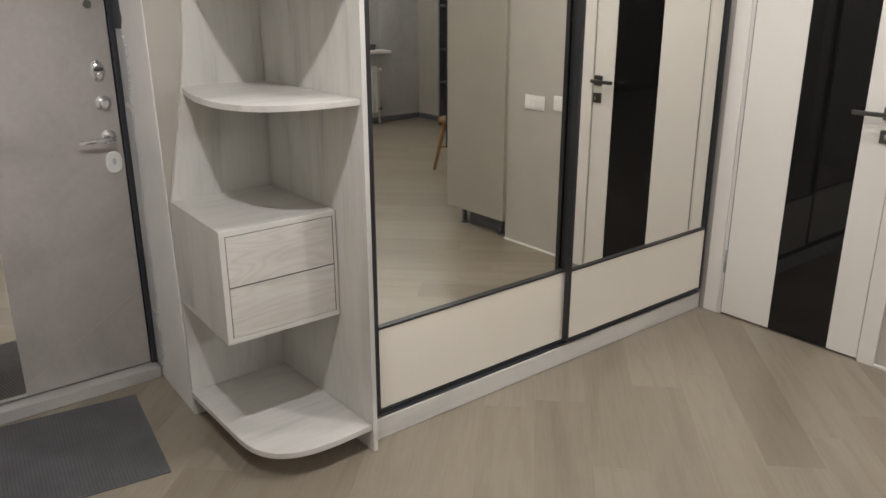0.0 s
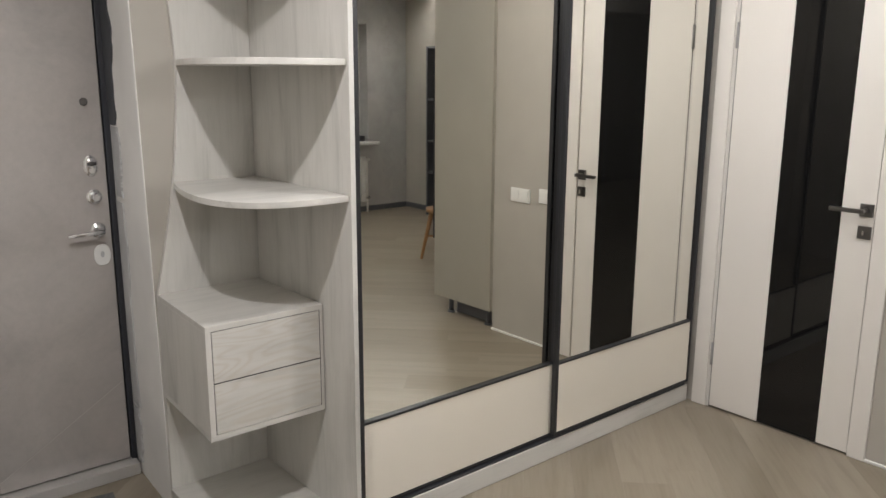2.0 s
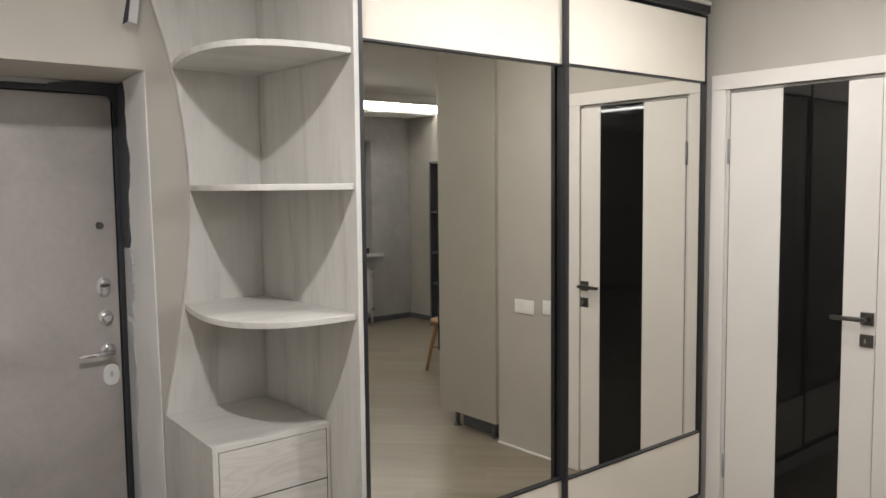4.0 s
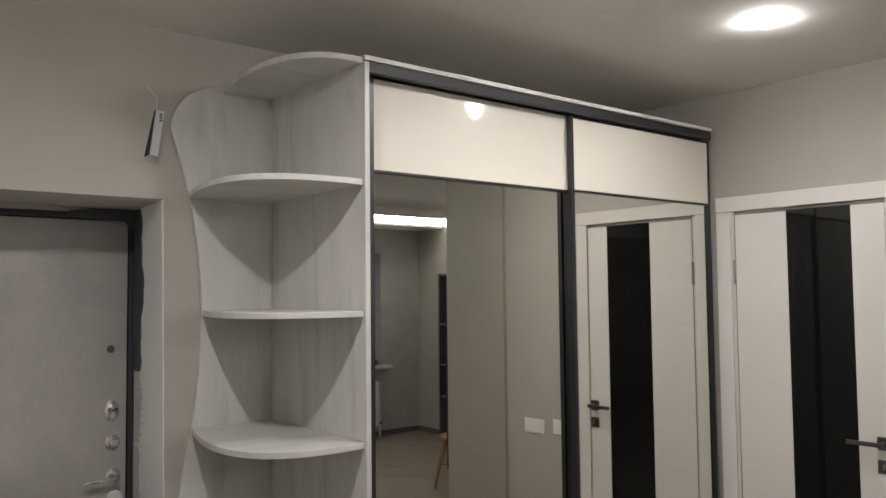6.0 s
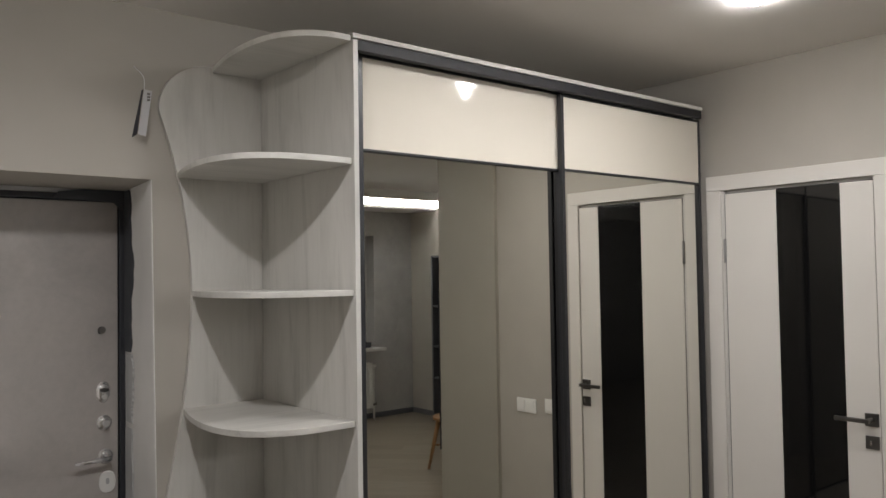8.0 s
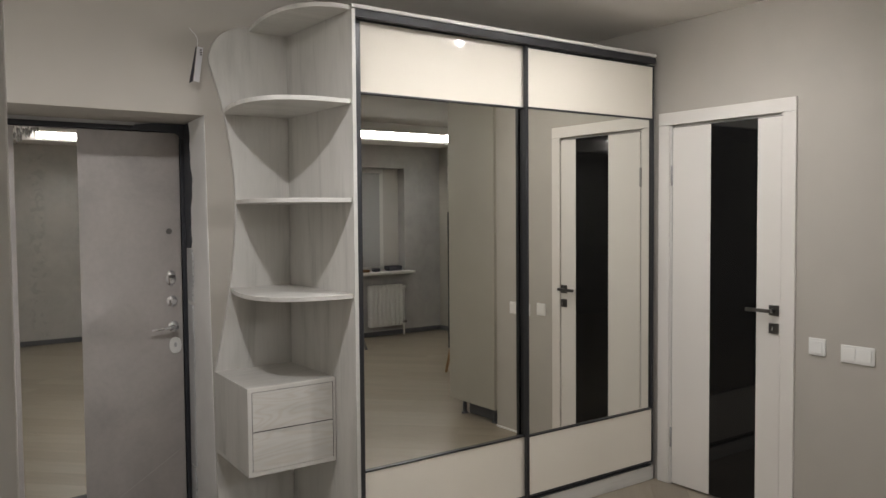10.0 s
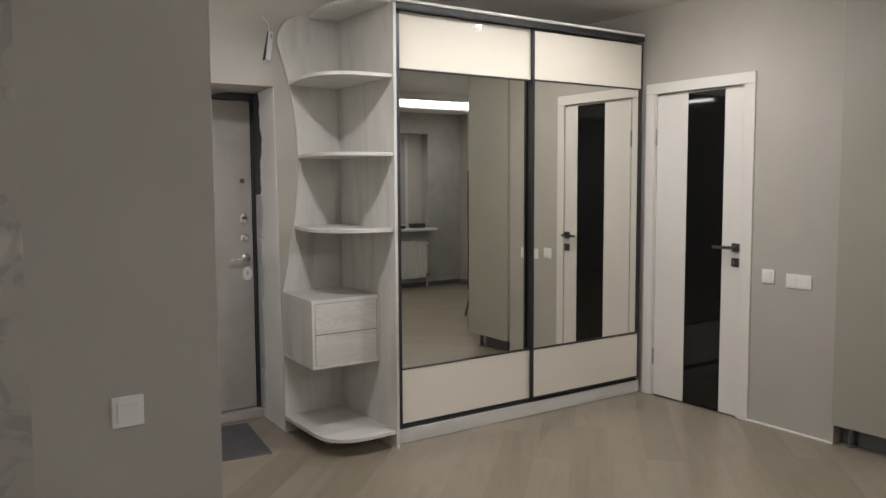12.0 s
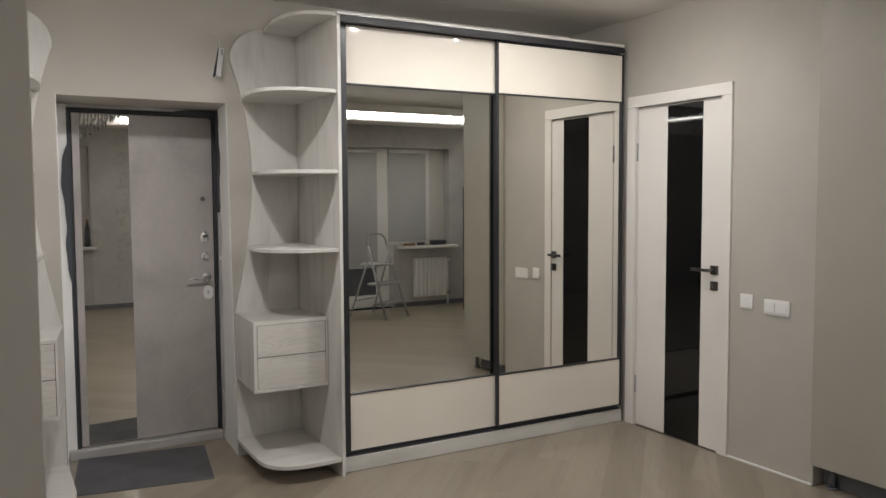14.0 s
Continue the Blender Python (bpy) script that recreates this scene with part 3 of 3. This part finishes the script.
def sliding_door(x0, x1, y, wl, wr, z0, za_, zb_, z1, deep):
    """A door whose panels stand at y, its frame 6 mm proud of them; the mirror is set back by deep."""
    d = part("door_frame", box(x0, x0 + wl, y - 0.006, y + 0.015, z0, z1, 0.002), DARK, wd, "anthracite door frame")
    part("stile", box(x1 - wr, x1, y - 0.006, y + 0.015, z0, z1, 0.002), DARK, d)
    for za, zb in ((z0, z0 + 0.012), (za_ - 0.0045, za_ + 0.0035), (zb_ - 0.0035, zb_ + 0.0045), (z1 - 0.010, z1)):
        part("rail", box(x0 + wl, x1 - wr, y - 0.003, y + 0.015, za, zb, 0.001), DARK, d)
    a, b = x0 + wl, x1 - wr
    part("lower_panel", box(a, b, y, y + 0.006, z0 + 0.012, za_ - 0.0045), CREAM, d, "glossy cream glass panel")
    glass = box(a, b, y + deep, y + deep + 0.006, za_ + 0.0035, zb_ - 0.0035)
    part("mirror", glass, MIRROR, d, "large clear mirror panel")
    part("upper_panel", box(a, b, y, y + 0.006, zb_ + 0.0045, z1 - 0.010), CREAM, d, "glossy cream glass panel")


sliding_door(WX0 + 0.020, 2.150, YF + 0.066, 0.055, 0.030, 0.098, 0.416, 2.057, 2.369, 0.011)
sliding_door(2.112, WX1 - 0.026, YF + 0.042, 0.016, 0.010, 0.106, 0.418, 2.058, 2.358, 0.009)


# ---- rounded end shelves ----
def wavy_edge(z):
    """Width of the back board at a height: straight low down, waisted in the middle, swelling to a round head."""
    if z < 0.82:
        return 0.397
    if z < 1.6:
        return 0.397 - 0.112 * math.sin(math.pi / 2 * (z - 0.82) / 0.78)
    if z < 2.23:
        return 0.285 + 0.113 * ((z - 1.6) / 0.63) ** 2
    return 0.205 + 0.193 * math.sqrt(max(0.0, 1 - ((z - 2.23) / 0.176) ** 2))


def end_shelves(side, s, label, bulge=1.0, case=0.424, start=0.001):
    """side: x of the board that the shelves start from; s: -1 where they reach towards smaller x, 1 towards larger."""
    e = thing("corner_shelves", (side + s * 0.2, YB, 0), label, "shelf unit", "rounded end shelves")

    def at(u, v):
        return (side + s * u, YB - 0.019 - v)
    zs = [0.0, 0.4, 0.8] + [0.82 + 0.026 * i for i in range(55)] + [2.25 + 0.012 * i for i in range(13)] + [2.400, 2.404, 2.406]
    edge = [(side + s * wavy_edge(z), z) for z in zs]
    outline = [(side + s * start, 0.0), *edge, (side + s * start, 2.406)]
    part("back_board", prism(outline, 1, YB - 0.0195, YB - 0.002, 0.001), WOOD_Z, e)
    for z, u0, top in ((1.205, None, False), (1.608, None, False), (2.018, None, False), (2.404, 0.205, True)):
        u0 = u0 or wavy_edge(z) - 0.001
        a = (u0 * 0.6 + 0.27) * bulge
        c1, c2 = ((0.29, 0.38), (0.25, 0.64)) if top else ((a, 0.48), (a - 0.09, 0.655))
        pts = [at(start, 0), *[at(u, v) for u, v in bezier((u0, 0.001), c1, c2, (start, 0.615), 22)]]
        part("shelf", prism(pts, 2, z - 0.019, z, 0.0015), WOOD_X, e)
    pts = [at(start, 0), at(0.402, 0.001), at(0.405, 0.38), *[at(u, v) for u, v in bezier((0.405, 0.40), (0.408, 0.585), (0.30, 0.628), (0.15, 0.625), 16)], at(start, 0.618)]
    part("bottom_shelf", prism(pts, 2, 0.080, 0.101, 0.0015), WOOD_X, e)
    part("plinth", box(min(side + s * 0.001, side + s * 0.30), max(side + s * 0.001, side + s * 0.30), YB - 0.36, YB - 0.34, 0.001, 0.079), WOOD_X, e)
    # drawer box
    x0, x1 = sorted((side + s * case, side + s * (start + 0.003)))
    deep = sorted((side + s * 0.400, side + s * (start + 0.003)))
    yb, yf = YB - 0.02, 2.255
    z0, z1 = 0.456, 0.826
    plan = [(x0, yf), (x1, yf), (deep[1], yb), (deep[0], yb)]
    d = part("drawer_case", prism(plan, 2, z1 - 0.018, z1, 0.001), WOOD_X, e)
    part("case_base", prism(plan, 2, z0, z0 + 0.018, 0.001), WOOD_X, d)
    part("case_side", prism([(x0, yf + 0.0005), (x0 + 0.018, yf + 0.0005), (deep[0] + 0.018, yb), (deep[0], yb)], 2, z0 + 0.018, z1 - 0.018), WOOD_Z, d)
    part("case_side", prism([(x1 - 0.010, yf + 0.0005), (x1, yf + 0.0005), (deep[1], yb), (deep[1] - 0.010, yb)], 2, z0 + 0.018, z1 - 0.018), WOOD_Z, d)
    # Dark strips set into the drawer gaps imitate their shade.
    gap = box(x0 + 0.0181, x0 + 0.0204, yf + 0.0025, yf + 0.012, z0 + 0.0181, z1 - 0.0181)
    box(x1 - 0.0124, x1 - 0.0101, yf + 0.0025, yf + 0.012, z0 + 0.0181, z1 - 0.0181, bm=gap)
    box(x0 + 0.0205, x1 - 0.0125, yf + 0.0025, yf + 0.012, (z0 + z1) / 2 - 0.0019, (z0 + z1) / 2 + 0.0019, bm=gap)
    box(x0 + 0.0205, x1 - 0.0125, yf + 0.0025, yf + 0.012, z1 - 0.0199, z1 - 0.0181, bm=gap)
    part("gap_shade", gap, DARK, d, "dark strips standing in for shade in the drawer gaps")
    # Dark sheet behind the fronts, added so that the gaps look shaded.
    part("shade_backing", box(x0 + 0.018, x1 - 0.010, yf + 0.03, yf + 0.04, z0 + 0.018, z1 - 0.018), DARK, d)
    zm = (z0 + z1) / 2
    for za, zb in ((z0 + 0.0200, zm - 0.0020), (zm + 0.0020, z1 - 0.0205)):
        part("drawer_front", box(x0 + 0.0210, x1 - 0.0130, yf + 0.001, yf + 0.018, za, zb, 0.001), WOOD_FRONT, e, "white-washed drawer front without a handle")
    return e


end_shelves(1.135, -1, "white-washed wood end shelves with wavy back and two drawers", start=0.017)
end_shelves(XL + 0.02, 1, "white-washed wood end shelves beside the entrance door", 0.72, 0.345)
part("side_board", box(XL + 0.002, XL + 0.02, 2.075, YB - 0.003, 0, 2.40, 0.001), WOOD_Z, bpy.data.objects["corner_shelves.001"])


# ---- white door ----
dr = thing("door_1", (XR, 1.71, 0), "white door with a black glass strip, closed", "door", kind="structure")
DY0, DY1, DZ = 1.360, 2.011, 2.003
LX = XR - 0.006                 # face of the leaf
c = box(XR - 0.014, XR + 0.001, 1.283, DY0 - 0.0045, 0, DZ + 0.016, 0.003)
part("casing", c, WHITE, dr)
part("casing", box(XR - 0.014, XR + 0.001, DY1 + 0.020, 2.104, 0, DZ + 0.016, 0.003), WHITE, dr)
part("casing", box(XR - 0.0142, XR + 0.001, 1.283, 2.104, DZ + 0.0165, 2.088, 0.003), WHITE, dr)
j = box(XR + 0.0015, XR + 0.10, DY0 - 0.0135, DY0 - 0.0045, 0, DZ + 0.0135)
box(XR - 0.005, XR + 0.10, DY1 + 0.0045, DY1 + 0.0195, 0, DZ + 0.0135, 0.001, bm=j)
box(XR + 0.016, XR + 0.10, DY0 - 0.004, DY1 + 0.004, DZ + 0.0045, DZ + 0.016, 0.001, bm=j)
part("jamb", j, JAMB, dr, "satin grey-white jamb")
# Dark strips fill the gaps round the leaf, in place of their shade.
sl = box(LX + 0.005, XR + 0.035, DY0 - 0.0043, DY0 - 0.0002, 0.004, DZ)
box(LX + 0.005, XR + 0.035, DY1 + 0.0002, DY1 + 0.0043, 0.004, DZ, bm=sl)
box(XR + 0.014, XR + 0.035, DY0 - 0.0043, DY1 + 0.0043, DZ + 0.0002, DZ + 0.0043, bm=sl)
part("leaf_gap_shade", sl, DARK, dr, "dark strips standing for shade in the gaps round the leaf")
leaf = part("leaf", box(LX, LX + 0.038, DY0, 1.491, 0.010, DZ, 0.0015), WHITE, dr)
part("leaf_panel", box(LX, LX + 0.038, 1.766, DY1, 0.010, DZ, 0.0015), WHITE, leaf)
part("glass_strip", box(LX + 0.002, LX + 0.030, 1.4915, 1.7655, 0.010, DZ), BLACK_GLASS, leaf, "glossy black glass strip")
for z in (1.74, 0.27):
    part("hinge", rod((XR - 0.008, DY1 + 0.004, z - 0.055), (XR - 0.008, DY1 + 0.004, z + 0.055), 0.0065), HINGE, dr, "satin metal hinge")
hz, hy = 1.045, 1.391
h = part("handle", box(LX - 0.009, LX, hy - 0.026, hy + 0.026, hz - 0.026, hz + 0.026, 0.002), GUNMETAL, leaf, "square dark metal lever handle")
lv = rod((LX - 0.009, hy, hz), (LX - 0.05, hy, hz), 0.010)
box(LX - 0.058, LX - 0.044, hy - 0.010, hy + 0.128, hz - 0.009, hz + 0.009, 0.003, bm=lv)
ob = part("lever", lv, GUNMETAL, leaf)
lk = box(LX - 0.009, LX, hy - 0.026, hy + 0.026, hz - 0.116, hz - 0.064, 0.002)
part("latch_plate", lk, GUNMETAL, leaf, "square dark metal latch plate")
part("latch_knob", box(LX - 0.022, LX - 0.009, hy - 0.004, hy + 0.004, hz - 0.100, hz - 0.080, 0.002), CHROME, leaf)


# ---- switches ----
def wall_switch(x, y, z, n, axis, label):
    """A switch plate of n places on the door wall (axis 0) or on the partition (axis 1)."""
    s = thing("light_switch", (x, y, z), label, "light switch")
    size, t = 0.082, 0.009
    half = (0.082 + 0.072 * (n - 1)) / 2

    def slab(a, b, za, zb, d0, d1, bev):
        if axis == 0:
            return box(x - d1, x - d0, y + a, y + b, z + za, z + zb, bev)
        return box(x + a, x + b, y - d1, y - d0, z + za, z + zb, bev)
    part("plate", slab(-half, half, -size / 2, size / 2, 0, t, 0.003), WHITE_PLASTIC, s)
    for i in range(n):
        o = -half + 0.041 + 0.072 * i
        part("rocker", slab(o - 0.0275, o + 0.0275, -0.0275, 0.0275, t, t + 0.004, 0.0015), WHITE_PLASTIC, s)


wall_switch(XR, 1.170, 0.892, 1, 0, "white plastic single light switch on the wall")
wall_switch(XR, 0.979, 0.878, 2, 0, "white plastic double light switch on the wall")
wall_switch(-0.586, YP, 0.850, 1, 1, "white plastic single light switch on the partition")


# ---- entrance door ----
YD = 3.13
ed = thing("door_2", (0.36, YD, 0), "concrete-look steel entrance door with a mirror strip, closed", "door", kind="structure")
fx0, fx1, fz = -0.058, 0.7575, 1.972
lx0, lx1, lz0, lz1 = -0.034, 0.732, 0.056, 1.945
f = box(fx0, lx0 - 0.004, YD - 0.006, YD + 0.06, 0.03, fz, 0.003)
part("frame", f, STEEL_DARK, ed, "anthracite steel frame")
part("frame", box(lx1 + 0.004, fx1, YD - 0.006, YD + 0.06, 0.03, fz, 0.003), STEEL_DARK, ed, "anthracite steel frame")
part("frame", box(lx0 - 0.004, lx1 + 0.004, YD - 0.006, YD + 0.06, lz1 + 0.004, fz, 0.003), STEEL_DARK, ed, "anthracite steel frame")
part("surround", box(-0.1064, fx0, YD - 0.002, YD + 0.06, 0.0, 1.989), PLASTER, ed, "rough plaster round the frame")
part("surround", box(fx0, fx1, YD - 0.002, YD + 0.06, fz, 1.989), PUTTY, ed, "grey filler over the frame")
part("threshold", box(fx0 - 0.045, fx1 - 0.006, YD - 0.055, YD + 0.06, 0.0, 0.050, 0.004), SILL_METAL, ed, "pale scuffed threshold")
lf = part("leaf", box(lx0, lx1, YD, YD + 0.05, lz0, lz1, 0.004), CONCRETE, ed)
part("mirror_strip", box(0.004, 0.264, YD - 0.003, YD + 0.001, lz0 + 0.004, lz1 - 0.004, 0.0008), MIRROR, lf, "narrow mirror strip")


def groove(xa, za, xb, zb):
    d = Vector((xb - xa, 0, zb - za))
    n = Vector((-d.z, 0, d.x)).normalized() * 0.0016
    pts = [(xa + n.x, za + n.z), (xb + n.x, zb + n.z), (xb - n.x, zb - n.z), (xa - n.x, za - n.z)]
    part("inlay_line", prism(pts, 1, YD - 0.0008, YD + 0.001), INLAY, lf, "thin pale inlay line")


groove(0.270, 0.100, lx1 - 0.004, 0.386)
HX = 0.677
eye = rod((0.672, YD + 0.002, 1.463), (0.672, YD - 0.006, 1.463), 0.014, n=24)
part("peephole", eye, GUNMETAL, lf)


def oval(x, z, rx, rz, d, n=28, sq=2.4):
    pts = []
    for i in range(n):
        a = 2 * math.pi * i / n
        ca, sa = math.cos(a), math.sin(a)
        k = (abs(ca) ** sq + abs(sa) ** sq) ** (-1 / sq)
        pts.append((x + rx * k * ca, z + rz * k * sa))
    return prism(pts, 1, YD - d, YD + 0.001, d * 0.55)




def dome(x, z, rx, rz, d, n=32):
    """A smooth rounded boss on the leaf, its rim stepped."""
    t = bmesh.new()
    prof = [(1.0, -0.001), (1.0, 0.15), (0.93, 0.22), (0.88, 0.24), (0.84, 0.45), (0.70, 0.72), (0.45, 0.92), (0.2, 0.99)]
    rings = [[t.verts.new((x + rx * k * math.cos(2 * math.pi * i / n), YD - d * h, z + rz * k * math.sin(2 * math.pi * i / n))) for i in range(n)] for k, h in prof]
    for a, b in zip(rings, rings[1:]):
        for i in range(n):
            t.faces.new((a[i], a[(i + 1) % n], b[(i + 1) % n], b[i]))
    t.faces.new(rings[-1])
    for f in t.faces:
        f.smooth = True
    return t


part("lock_plate", dome(HX, 1.232, 0.026, 0.039, 0.014), CHROME, lf, "oval chrome lock plate")
kn = rod((HX - 0.015, YD - 0.017, 1.240), (HX + 0.015, YD - 0.017, 1.240), 0.006, n=16)
rod((HX, YD - 0.010, 1.240), (HX, YD - 0.019, 1.240), 0.009, kn, 16)
part("lock_knob", kn, GUNMETAL, lf)
part("lock_cylinder", rod((HX, YD - 0.009, 1.216), (HX, YD - 0.021, 1.216), 0.010, n=20), CHROME, lf)
part("thumb_turn", dome(HX + 0.004, 1.117, 0.028, 0.028, 0.013), CHROME, lf, "round chrome thumb turn")
k = rod((HX + 0.004, YD - 0.010, 1.117), (HX + 0.004, YD - 0.032, 1.117), 0.015, n=20, r2=0.012)
part("turn_knob", k, CHROME, lf)
part("handle_rose", dome(HX + 0.008, 0.992, 0.028, 0.028, 0.013), CHROME, lf)
hn = rod((HX + 0.008, YD - 0.012, 0.992), (HX + 0.008, YD - 0.050, 0.992), 0.010)
rod((HX + 0.016, YD - 0.050, 0.992), (HX - 0.11, YD - 0.046, 0.986), 0.009, hn, 14, 0.007)
part("lever", hn, CHROME, lf, "chrome lever handle")
part("lock_cover", oval(HX + 0.014, 0.897, 0.030, 0.041, 0.007), WHITE_PLASTIC, lf, "white plastic lock cover")
part("keyhole", oval(HX + 0.014, 0.900, 0.008, 0.013, 0.0085), PUTTY, lf)


# ---- uneven primer and putty left round the frame ----
def smear(name, x, z0, z1, width, s, mat, seed, y, label):
    rnd = random.Random(seed)
    n = 26
    ph = [rnd.uniform(0, 6.28) for _ in range(4)]
    out, inn = [], []
    for i in range(n + 1):
        q = i / n
        z = z0 + (z1 - z0) * q
        k = 0.65 + 0.2 * math.sin(5 * q + ph[0]) + 0.15 * math.sin(13 * q + ph[1]) + 0.06 * math.sin(31 * q + ph[2])
        k *= min(1, 8 * q, 8 * (1 - q)) ** 0.5 if 0 < q < 1 else 0.0
        out.append((x + s * width * k, z))
        inn.append((x, z))
    pts = inn + out[::-1][1:-1]
    part(name, prism(pts, 1, y, y + 0.006), mat, ed, label)


smear("primer_patch", fx0 + 0.004, 0.98, 1.78, 0.040, -1, FOAM, 5, YD - 0.012, "smeared dark primer")
top = [(0.50, fz - 0.02), (0.52, fz + 0.004), (0.60, fz + 0.015), (0.70, fz + 0.0165), (0.757, fz + 0.0165), (0.757, fz - 0.06), (0.735, fz - 0.05), (0.715, fz - 0.03)]
part("primer_patch", prism(top, 1, YD - 0.018, YD - 0.006, 0.001), FOAM, ed, "smeared dark primer")


def reveal_strip(name, z0, z1, k0, k1, wave, mat, seed, label):
    """A rough strip on the flared side of the opening, between the shares k0 and k1 of its depth."""
    rnd = random.Random(seed)
    ph = [rnd.uniform(0, 6.28) for _ in range(3)]
    t = bmesh.new()
    rows = []
    for i in range(41):
        q = i / 40
        z = z0 + (z1 - z0) * q
        j = k0 + wave * (math.sin(6 * q + ph[0]) + 0.5 * math.sin(15 * q + ph[1]) + 0.3 * math.sin(37 * q + ph[2])) + rnd.uniform(-0.008, 0.008)
        rows.append([t.verts.new((0.7165 + 0.048 * d + (1 - d) * lean(z) - lift, YB + 0.003 + 0.477 * d, z)) for d, lift in ((j, -0.001), (j + 0.02, 0.005), (k1 - 0.02, 0.005), (k1, -0.001))])
    for a, b in zip(rows, rows[1:]):
        for i in range(3):
            t.faces.new((a[i], a[i + 1], b[i + 1], b[i]))
    part(name, t, mat, ed, label)


reveal_strip("primer_patch", 1.38, 1.986, 0.60, 0.86, 0.045, FOAM, 3, "smeared dark primer")
reveal_strip("putty_strip", 1.12, 1.375, 0.58, 0.80, 0.02, PUTTY, 1, "grey filler smeared along the reveal")
reveal_strip("putty_strip", 0.30, 1.10, 0.62, 0.84, 0.02, PUTTY, 2, "grey filler smeared along the reveal")
reveal_strip("putty_strip", 0.055, 0.29, 0.66, 0.84, 0.02, PUTTY, 4, "grey filler smeared along the reveal")

# ---- doormat ----
MX, MY = 0.236, 2.740
mt = thing("doormat", (MX, MY, 0), "dark grey ribbed doormat lying before the entrance door", "doormat")
mt.rotation_euler = (0, 0, radians(-8))
part("mat_body", box(MX - 0.34, MX + 0.34, MY - 0.301, MY + 0.301, 0.0005, 0.006, 0.002), RUBBER, mt)
for i in range(54):
    x = MX - 0.322 + 0.0119 * i
    part("rib", box(x, x + 0.006, MY - 0.290, MY + 0.290, 0.0055, 0.0088, 0.001, seg=1), RUBBER, mt)

# ---- wire and folded card over the entrance ----
tag_at = (0.665, YB, 2.34)
wire = thing("hanging_card", tag_at, "folded white and dark card hanging from a bare wire", "card")
cu = bpy.data.curves.new("wire", "CURVE")
cu.dimensions, cu.bevel_depth = "3D", 0.0014
sp = cu.splines.new("BEZIER")
ways = [(0, 0.002, 0.03), (-0.012, -0.03, 0.02), (0.010, -0.05, -0.015), (0.012, -0.052, -0.055)]
sp.bezier_points.add(len(ways) - 1)
for b, p in zip(sp.bezier_points, ways):
    b.co, b.handle_left_type, b.handle_right_type = p, "AUTO", "AUTO"
cu.materials.append(CARD_WHITE)
wo = new("wire", cu)
wo.parent = wire


def leaf_card(name, top, foot, mat):
    """A thin stiff leaf between an upper and a lower edge."""
    t = bmesh.new()
    vs = [t.verts.new(p) for p in (top[0], top[1], foot[1], foot[0])]
    t.faces.new(vs)
    bmesh.ops.solidify(t, geom=t.faces[:], thickness=0.002)
    return part(name, t, mat, wire)


leaf_card("white_leaf", ((0.672, 2.656, 2.282), (0.695, 2.645, 2.276)), ((0.652, 2.656, 2.130), (0.674, 2.645, 2.122)), CARD_WHITE)
leaf_card("dark_leaf", ((0.670, 2.658, 2.281), (0.667, 2.664, 2.279)), ((0.650, 2.658, 2.129), (0.637, 2.672, 2.120)), CARD_DARK)
bar = bmesh.new()
for z in (2.262, 2.252, 2.242):
    box(0.680, 0.688, 2.6440, 2.6500, z, z + 0.006, bm=bar)
part("printed_bars", bar, GUNMETAL, wire)

# ---- floor of oak planks laid across the room at 45 degrees ----
floor = tagged(part("floor", box(X_WEST, X_FAR, Y_FAR - 0.02, 3.4, -0.12, -0.009), SLAB), "grey-beige oak laminate planks laid diagonally", "floor", kind="structure")
TURN45 = Matrix.Rotation(radians(44.5), 4, "Z")
PW, PL, GAP = 0.193, 1.29, 0.0002
EDGES = ((X_WEST, 0, 1, 0), (X_FAR, 0, -1, 0), (0, Y_FAR, 0, 1), (0, 3.25, 0, -1))


def plank(u, v):
    m = TURN45 @ Matrix.Translation((u, v, 0))
    t = bmesh.new()
    bmesh.ops.create_cube(t, size=1, matrix=Matrix.Translation((0, 0, -0.004)) @ Matrix.Diagonal((PL - GAP, PW - GAP, 0.008, 1)))
    up = [e for e in t.edges if all(q.co.z > -0.001 for q in e.verts)]
    bmesh.ops.bevel(t, geom=up, offset=0.0002, segments=1, affect="EDGES")
    bmesh.ops.transform(t, matrix=m, verts=t.verts)
    for x, y, nx, ny in EDGES:
        if any((q.co.x - x) * nx + (q.co.y - y) * ny < 0 for q in t.verts):
            bmesh.ops.bisect_plane(t, geom=t.verts[:] + t.edges[:] + t.faces[:], plane_co=(x, y, 0), plane_no=(-nx, -ny, 0), clear_outer=True)
    if len(t.faces) < 3:
        t.free()
        return None
    bmesh.ops.transform(t, matrix=m.inverted(), verts=t.verts)
    return t, m


def add_planks():
    kept, rest = [], []
    rnd = random.Random(7)
    for row in range(-45, 46):
        off = rnd.uniform(0, PL)
        for col in range(-8, 9):
            got = plank(col * PL + off, row * PW + 0.05)
            if got:
                t, m = got
                c = m.translation
                (kept if c.x > -1.9 or c.y < -0.5 else rest).append((t, m))
    kept.sort(key=lambda q: (q[1].translation - Vector((1.6, 0.6, 0))).length)
    rest += kept[290:]
    for t, m in kept[:290]:
        me = bpy.data.meshes.new("plank")
        t.to_mesh(me)
        t.free()
        me.materials.append(OAK)
        ob = new("plank", me)
        ob.parent = floor
        ob.matrix_basis = m
    far = bmesh.new()
    for t, m in rest:
        bmesh.ops.transform(t, matrix=TURN45.inverted() @ m, verts=t.verts)
        merge(far, t)
    me = bpy.data.meshes.new("far_planks")
    far.to_mesh(me)
    far.free()
    me.materials.append(OAK)
    ob = new("far_planks", me)
    ob.parent = floor
    ob.matrix_basis = TURN45
    tagged(ob, kind="stuff")


add_planks()
